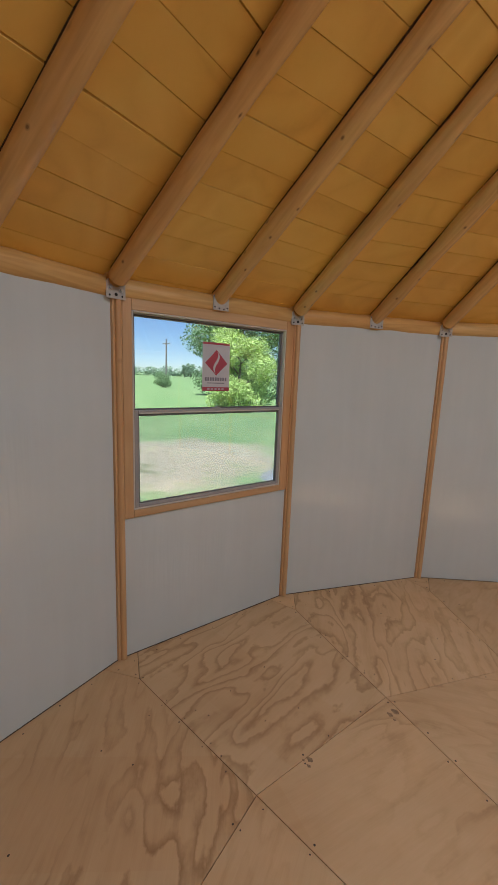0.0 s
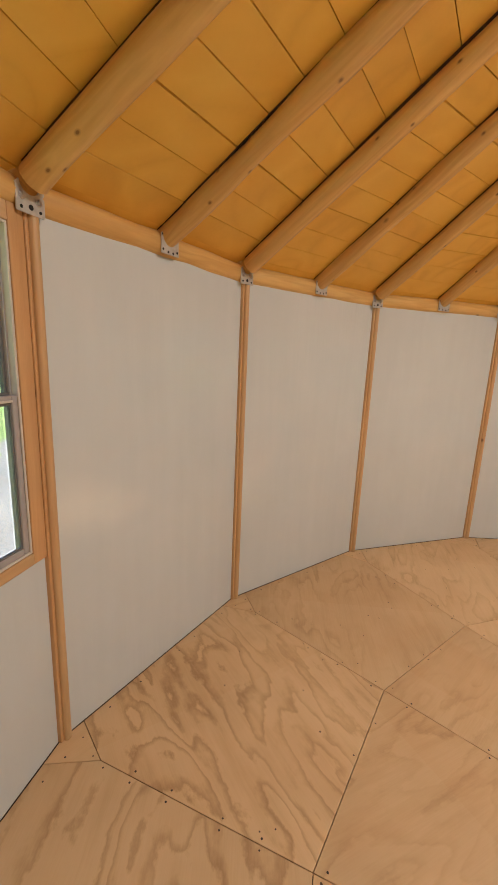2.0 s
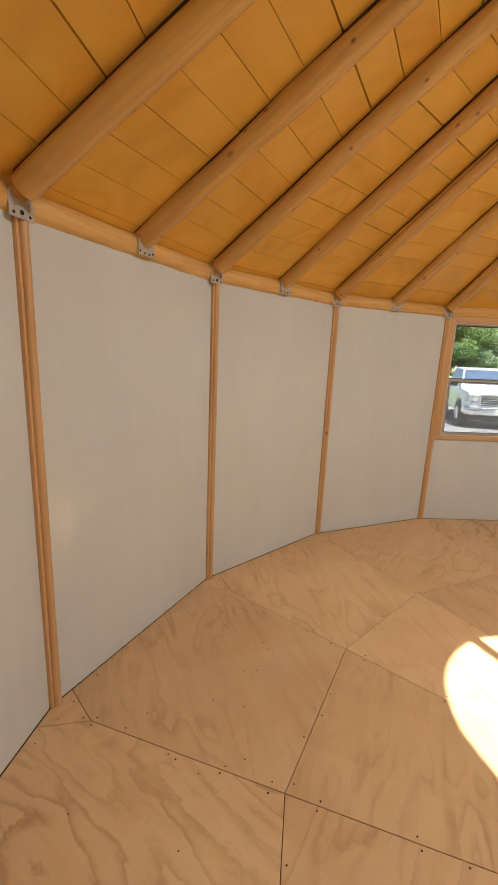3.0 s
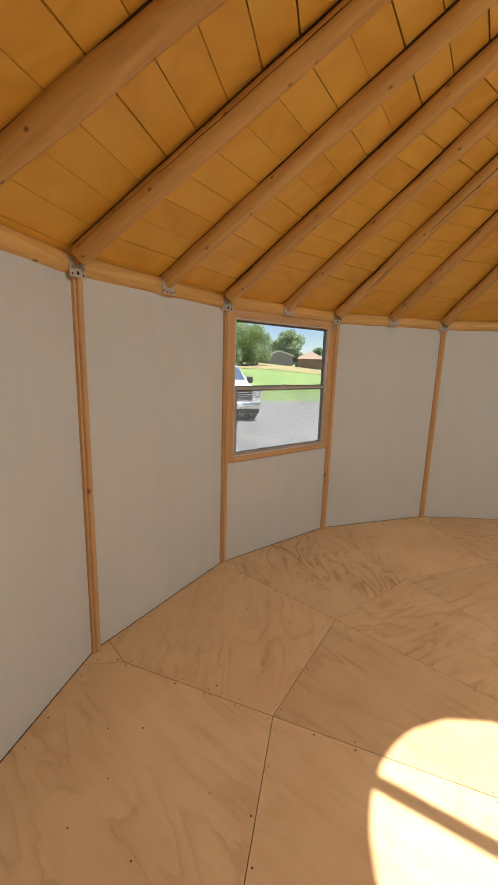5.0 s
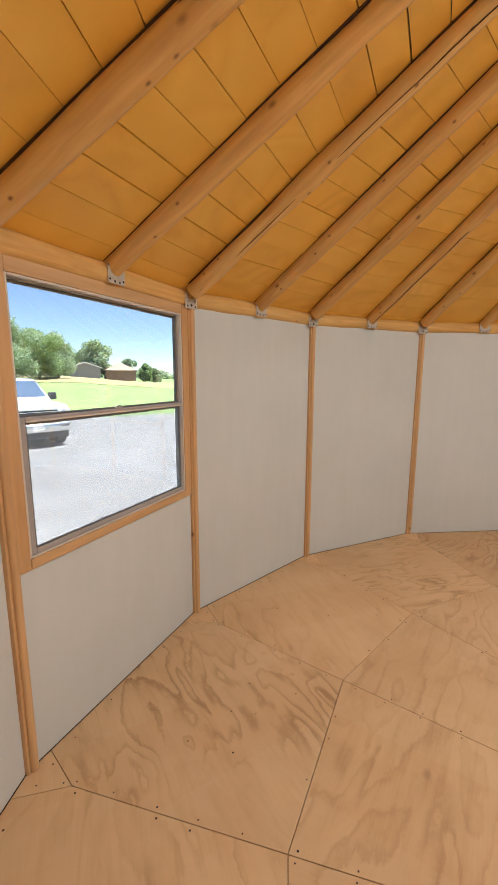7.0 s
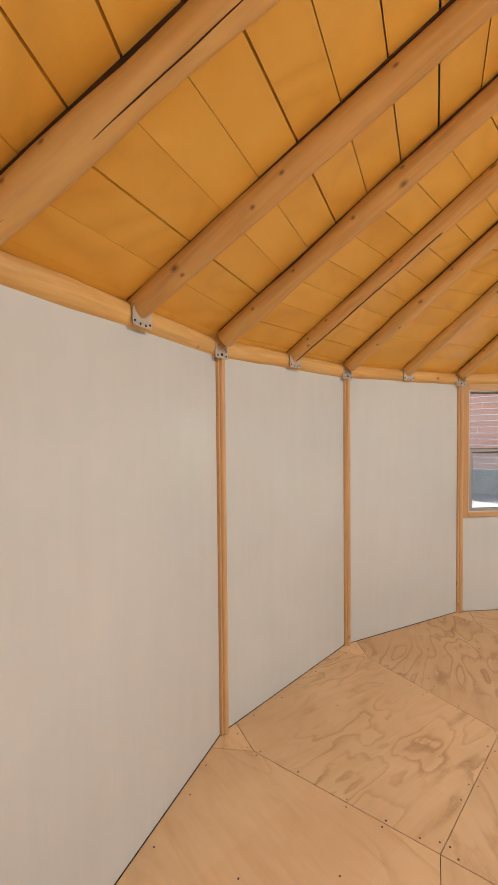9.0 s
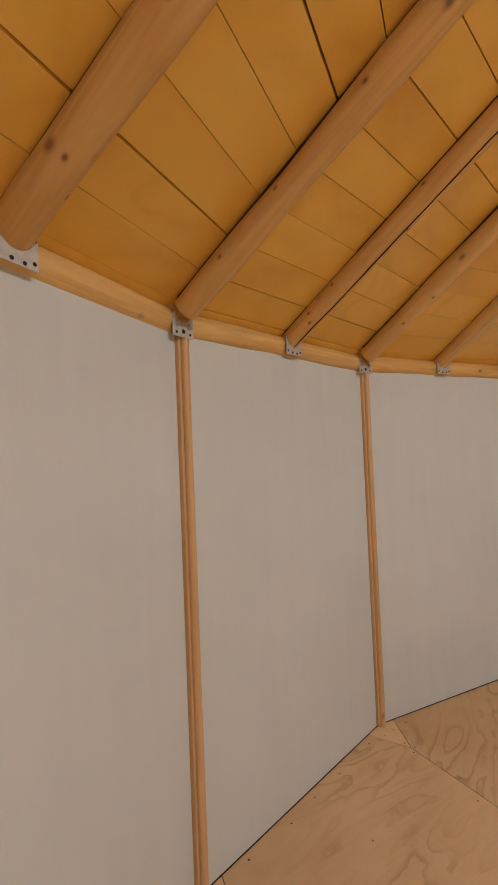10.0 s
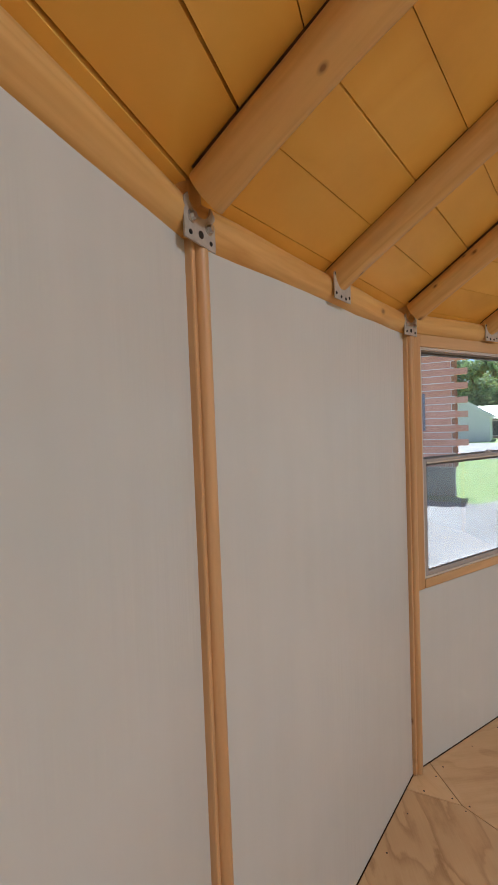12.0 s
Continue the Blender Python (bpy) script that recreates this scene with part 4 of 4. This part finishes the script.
for row in range(16):
    z = 0.80 + row * 0.19
    start = -0.26 if row % 2 else 0.14
    spans = [(start, 9.0)]
    if 1.76 < z + 0.09 < 2.84:
        spans = [(start, WX[0] - 0.03), (WX[1] + 0.03, 9.0)]
    cuts = []
    for s0, s1 in spans:
        c = s0 + rg.uniform(1.6, 4.4)
        if c < s1 - 1:
            cuts += [(s0, c - 0.008), (c + 0.008, s1)]
        else:
            cuts.append((s0, s1))
    for s0, s1 in cuts:
        part("log", box(s0, s1, -0.14, 0.0, z, z + 0.166, 0.010), LOG_RED, cab)
    if row % 2 == 0:
        part("log_end", box(-0.012, 0.125, -0.2, 0.02, z + 0.004, z + 0.164, 0.012), LOG_END, cab, "end grain of a crossing log")
    part("side_log", box(-0.008, 0.13, -6.0, -0.22, z + 0.095, z + 0.26, 0.012), LOG_RED, cab)
cw = part("window", frame_bars(WX[0] - 0.02, WX[1] + 0.02, 1.80, 2.80, -0.08, 0.03, 0.05, 0.004), PALE, cab, "white window frame")
for i in range(3):
    for j in range(4):
        u0, z0 = WX[0] + 0.035 + i * 0.25, 1.855 + j * 0.224
        part("pane", box(u0, u0 + 0.236, -0.0145, -0.006, z0, z0 + 0.208), DARK_GLASS, cw)
bm = bmesh.new()
for i in (1, 2):
    box(WX[0] + 0.018 + i * 0.25, WX[0] + 0.038 + i * 0.25, -0.03, 0.005, 1.85, 2.75, 0, bm)
for j in (1, 2, 3):
    w = 0.022 if j == 2 else 0.009
    box(WX[0] + 0.03, WX[1] - 0.03, -0.028, 0.007, 1.846 + j * 0.224 - w, 1.846 + j * 0.224 + w, 0, bm)
part("glazing_bars", finish(bm), PALE, cw, "white glazing bars")
for u0 in (WX[0] - 0.37, WX[1] + 0.04):
    sh = part("shutter", frame_bars(u0, u0 + 0.33, 1.79, 2.81, 0.002, 0.045, 0.045, 0.004), SHUTTER, cab, "grey-blue shutter")
    for i in range(16):
        part("slat", box(u0 + 0.045, u0 + 0.285, 0.008, 0.030, 1.842 + i * 0.0575, 1.884 + i * 0.0575, 0.003), SHUTTER, sh)
part("eave", box(0.0, 9.3, -0.1, 0.06, 3.85, 3.93), plain("brown_eave", (0.16, 0.1, 0.07), 0.7), cab)
bm = bmesh.new()
m = Matrix(((0, 0, 1, -0.6), (1, 0, 0, 0), (0, 1, 0, 0), (0, 0, 0, 1)))
prism([(0.06, 3.93), (-6.1, 3.93), (-3.0, 5.2)], 9.2, Matrix.Translation((0.62, 0, 0)) @ m, bm)
part("roof", finish(bm), SHINGLE, cab)

# ---- white pickup ----
CAR = Nodes("white_car_paint")
CAR = CAR.set(Base_Color=(0.78, 0.79, 0.80), Roughness=0.25, Coat_Weight=0.6)
TYRE = plain("black_rubber", (0.02, 0.02, 0.022), 0.8)
CHROME = plain("bright_chrome", (0.75, 0.75, 0.76), 0.15, 1.0, 10.0, 0.05)
BLACK = plain("black_plastic", (0.03, 0.03, 0.033), 0.5)
# the blue of reflected sky is put into the dark glass colour
CARGLASS = plain("car_glass", (0.06, 0.09, 0.14), 0.03, 0.0, 3.0, 0.1)
LAMP = plain("clear_headlamp", (0.55, 0.56, 0.58), 0.1, 0.3, 20.0, 0.2)


def pickup(x, y, heading):
    # local x forward with the nose at 0, y to the left, z up from the ground
    car = empty("pickup_truck", Matrix.Translation((x, y, GROUND)) @ Matrix.Rotation(radians(heading), 4, "Z"))
    tagged(car, "white pickup truck with chrome grille parked on gravel", "pickup truck")

    def loft(sections, bevel=0.04):
        # cross-sections of x, half width low, half width high, z low, z high
        bm = bmesh.new()
        rings = [[bm.verts.new(p) for p in ((sx, -wl, zl), (sx, wl, zl), (sx, wh, zh), (sx, -wh, zh))] for sx, wl, wh, zl, zh in sections]
        for a, b in zip(rings, rings[1:]):
            for i in range(4):
                bm.faces.new((a[i], a[(i + 1) % 4], b[(i + 1) % 4], b[i]))
        bm.faces.new(rings[0][::-1])
        bm.faces.new(rings[-1])
        bmesh.ops.recalc_face_normals(bm, faces=bm.faces)
        if bevel:
            bmesh.ops.bevel(bm, geom=list(bm.edges), offset=bevel, segments=2, affect="EDGES", profile=0.5)
        return finish(bm, 40)

    body = part("body", loft([(0.0, 0.90, 0.86, 0.50, 1.12), (-0.25, 0.99, 0.95, 0.48, 1.20), (-1.5, 1.0, 0.96, 0.45, 1.26), (-5.4, 1.0, 0.97, 0.48, 1.28), (-5.6, 0.97, 0.95, 0.52, 1.25)]), CAR, car)
    part("hood", loft([(-0.08, 0.72, 0.68, 1.10, 1.16), (-0.5, 0.78, 0.70, 1.15, 1.27), (-1.45, 0.80, 0.74, 1.22, 1.33)], 0.03), CAR, car)
    part("cab", loft([(-1.35, 0.94, 0.92, 1.2, 1.3), (-2.15, 0.93, 0.72, 1.22, 1.92), (-3.35, 0.93, 0.74, 1.22, 1.96), (-3.75, 0.93, 0.90, 1.22, 1.3)], 0.03), CAR, car)
    ws = bmesh.new()
    f = [(-1.47, -0.84, 1.36), (-1.47, 0.84, 1.36), (-2.06, 0.70, 1.86), (-2.06, -0.70, 1.86)]
    n = Vector((0.65, 0, 0.76))
    a = [ws.verts.new(Vector(p) + n * 0.012) for p in f]
    b = [ws.verts.new(Vector(p) + n * 0.026) for p in f]
    ws.faces.new(a[::-1])
    ws.faces.new(b)
    for i in range(4):
        ws.faces.new((a[i], a[(i + 1) % 4], b[(i + 1) % 4], b[i]))
    part("windshield", finish(ws), CARGLASS, car, "dark windshield glass, coloured blue for the reflected sky")
    for s in (-1, 1):
        part("side_window", loft([(-1.75, 0.012, 0.012, 1.36, 1.42), (-2.2, 0.012, 0.012, 1.36, 1.82), (-3.2, 0.012, 0.012, 1.36, 1.84), (-3.45, 0.012, 0.012, 1.36, 1.5)], 0.0), CARGLASS, car, "", Matrix.Translation((0, s * 0.86, 0)) @ Matrix.Rotation(s * 0.24, 4, "X") @ Matrix.Translation((0, s * 0.36, 0.03)))
        part("mirror", box(-1.75, -1.6, s * 0.98, s * 1.2, 1.28, 1.52, 0.03), BLACK, car)
        lamp = part("headlight", box(-0.16, 0.015, s * 0.60, s * 0.93, 0.86, 1.10, 0.03), LAMP, car, "clear headlight")
        part("reflector", tube((0.012, s * 0.76, 0.98), (0.03, s * 0.76, 0.98), 0.09, 0.08, 16), CHROME, lamp)
        part("fog_lamp", box(0.0, 0.085, s * 0.55, s * 0.75, 0.52, 0.62, 0.015), BLACK, car)
        for wx in (-0.98, -4.5):
            wheel = part("wheel", tube((wx, s * 0.78, 0.39), (wx, s * 1.01, 0.39), 0.30, 0.30, 28), BLACK, car)
            part("tyre", tube((wx, s * 0.74, 0.39), (wx, s * 1.02, 0.39), 0.39, 0.385, 28), TYRE, wheel, "black tyre")
            part("rim", tube((wx, s * 1.00, 0.39), (wx, s * 1.03, 0.39), 0.25, 0.22, 20), CHROME, wheel, "bright wheel rim")
            part("arch", tube((wx, s * 0.72, 0.42), (wx, s * 1.006, 0.42), 0.47, 0.47, 28), BLACK, car, "dark wheel arch")
    grille = part("grille", box(-0.06, 0.012, -0.56, 0.56, 0.74, 1.10, 0.02), BLACK, car, "dark grille")
    part("grille_frame", frame_bars(-0.60, 0.60, 0.72, 1.12, -0.03, 0.0, 0.045, 0.01), CHROME, grille, "chrome grille surround", Matrix.Rotation(math.pi / 2, 4, "Z") @ Matrix.Translation((0, -0.0, 0)))
    for i in range(4):
        part("grille_bar", box(0.0, 0.024, -0.55, 0.55, 0.79 + i * 0.075, 0.815 + i * 0.075, 0.006), CHROME, grille)
    part("bumper", loft([(0.09, 0.86, 0.86, 0.46, 0.70), (-0.12, 1.0, 1.0, 0.44, 0.70)], 0.03), CHROME, car, "chrome front bumper")
    part("number_plate", box(0.088, 0.098, -0.15, 0.15, 0.52, 0.66, 0.003), PALE, car)
    part("air_dam", box(-0.3, 0.02, -0.85, 0.85, 0.28, 0.46, 0.02), BLACK, car, "black lower valance")
    part("bed_liner", box(-5.4, -3.9, -0.82, 0.82, 1.22, 1.29, 0.01), BLACK, car)
    return car


pickup(-9.75, -9.35, 52)

# ---- plywood floor, piece by piece ----
bm = bmesh.new()
vs = [bm.verts.new(corner(k, R + 0.12, -0.03)) for k in range(N)]
lo = [bm.verts.new(corner(k, R + 0.12, -0.25)) for k in range(N)]
bm.faces.new(vs)
bm.faces.new(lo[::-1])
for k in range(N):
    j = (k + 1) % N
    bm.faces.new((vs[k], vs[j], lo[j], lo[k]))
floor = solid("floor", finish(bm), DARK_WOOD)
tagged(floor, "pale plywood floor in wedge-shaped sheets round the middle", "floor", kind="structure")
RING_1 = R - 1.0586
RING_2 = RING_1 - 1.22
TIP = R - 0.209
CLIP = 0.105
GAP = 0.0012


def sheet(name, pts, material=None):
    # one plywood piece with eased edges, shrunk by the joint
    c = sum((Vector(p) for p in pts), Vector((0, 0))) / len(pts)
    n = len(pts)

    def inset(dist):
        out = []
        for i in range(n):
            p, q, r = Vector(pts[i - 1]), Vector(pts[i]), Vector(pts[(i + 1) % n])
            e, f = (q - p).normalized(), (r - q).normalized()
            ne, nf = Vector((-e.y, e.x)), Vector((-f.y, f.x))
            if ne.dot(c - q) < 0:
                ne = -ne
            if nf.dot(c - q) < 0:
                nf = -nf
            b = (ne + nf).normalized()
            out.append(q + b * dist / max(0.35, b.dot(ne)))
        return out

    bm = bmesh.new()
    rings = [[bm.verts.new((p.x, p.y, z)) for p in inset(d)] for d, z in ((GAP, -0.018), (GAP, -0.0015), (GAP + 0.0012, 0.0))]
    bm.faces.new(rings[2])
    for a, b in zip(rings, rings[1:]):
        for i in range(n):
            bm.faces.new((a[i], a[(i + 1) % n], b[(i + 1) % n], b[i]))
    return to_mesh(name, finish(bm), material or PLY)


def flat(k, r):
    p = corner(k, r)
    return (p.x, p.y)


e0, e1 = corner(0), corner(1)
w = (e1 - e0).normalized() * CLIP
inner = 0.9996
outline = [flat(0, TIP), ((e0 + w) * inner)[:2], ((e1 - w) * inner)[:2], flat(1, TIP), flat(1, RING_1), flat(0, RING_1)]
OUTER = sheet("plywood_sheet", outline)
OUTER_MEDIUM = sheet("plywood_sheet", outline, PLY_MEDIUM)
OUTER_FIGURED = sheet("plywood_sheet", outline, PLY_FIGURED)
INNER = sheet("plywood_sheet", [flat(0, RING_1), flat(1, RING_1), flat(1, RING_2), flat(0, RING_2)])
HUB = sheet("plywood_sheet", [flat(0, RING_2), flat(1, RING_2), flat(2, RING_2), flat(3, RING_2), (0.0, 0.0)])
em = corner(-1)
wl = (em - e0).normalized() * CLIP
WEDGE = sheet("plywood_wedge", [((e0 + wl) * inner)[:2], (e0 * inner)[:2], ((e0 + w) * inner)[:2], flat(0, TIP)], PLY_OFFCUT)
for k in range(N):
    turn = Matrix.Rotation(-k * STEP, 4, "Z")
    for me in (OUTER_FIGURED if k in (0, 1, 15) else OUTER_MEDIUM if k in (5, 7, 8, 12, 16, 17) else OUTER, INNER, WEDGE) + ((HUB,) if k % 3 == 0 else ()):
        part(me.name.split(".")[0], me, None, floor, "", turn)

# screw heads beside the joints
bm = bmesh.new()
rng = random.Random(8)


def screw(p):
    r = rng.uniform(0.0032, 0.0048)
    vs = [bm.verts.new((p.x + r * math.cos(i * 1.0472), p.y + r * math.sin(i * 1.0472), 0.0008)) for i in range(6)]
    bm.faces.new(vs)


for k in range(N):
    out = corner(k, 1.0)
    side = Vector((-out.y, out.x, 0))
    r = TIP - 0.02
    while r > 0.3:
        for s in (-1, 1):
            if rng.random() < 0.85:
                screw(out * (r + rng.uniform(-0.012, 0.012)) + side * s * rng.uniform(0.014, 0.022))
        r -= rng.uniform(0.13, 0.24)
    for ring_r in (RING_1, RING_2):
        a, b = corner(k, ring_r), corner(k + 1, ring_r)
        n = ((a + b) / 2).normalized()
        f = 0.06
        while f < 0.97:
            for s in (-1, 1):
                if rng.random() < 0.5:
                    screw(a.lerp(b, f + rng.uniform(-0.02, 0.02)) + n * s * 0.017)
            f += rng.uniform(0.14, 0.3)
    a, b = corner(k), corner(k + 1)
    n = ((a + b) / 2).normalized()
    for f in (0.15, 0.32, 0.5, 0.66, 0.86):
        screw(a.lerp(b, f + rng.uniform(-0.04, 0.04)) - n * rng.uniform(0.03, 0.05))
        if rng.random() < 0.5:
            screw(a.lerp(b, f) - n * rng.uniform(0.3, 0.9))
            screw(a.lerp(b, f + 0.03) - n * rng.uniform(0.3, 0.9))
    for s in (-1, 1):
        p = corner(k, R - 0.075)
        screw(p + side * s * 0.05 * rng.uniform(0.7, 1.1))
    screw(corner(k, R - 0.17))
# dark knots in the veneer
for x, y, r in ((2.235, -0.785, 0.017), (2.245, -0.750, 0.013), (2.215, -0.735, 0.007), (2.392, -0.272, 0.013), (2.378, -0.245, 0.008), (2.41, -0.25, 0.006)):
    knot = bmesh.new()
    prism([(r * (1 + 0.3 * math.sin(2 * a + x * 40)) * math.cos(a), 0.8 * r * (1 + 0.2 * math.cos(3 * a)) * math.sin(a)) for a in (2 * math.pi * j / 14 for j in range(14))], 0.0006, Matrix.Translation((x, y, 0.0)), knot)
    part("knot", finish(knot), KNOT, floor, "dark knot in the plywood")
screws = solid("floor_screws", bm, SCREW)
screws.parent = floor
tagged(screws, "small dark screw heads along the joints", kind="stuff")
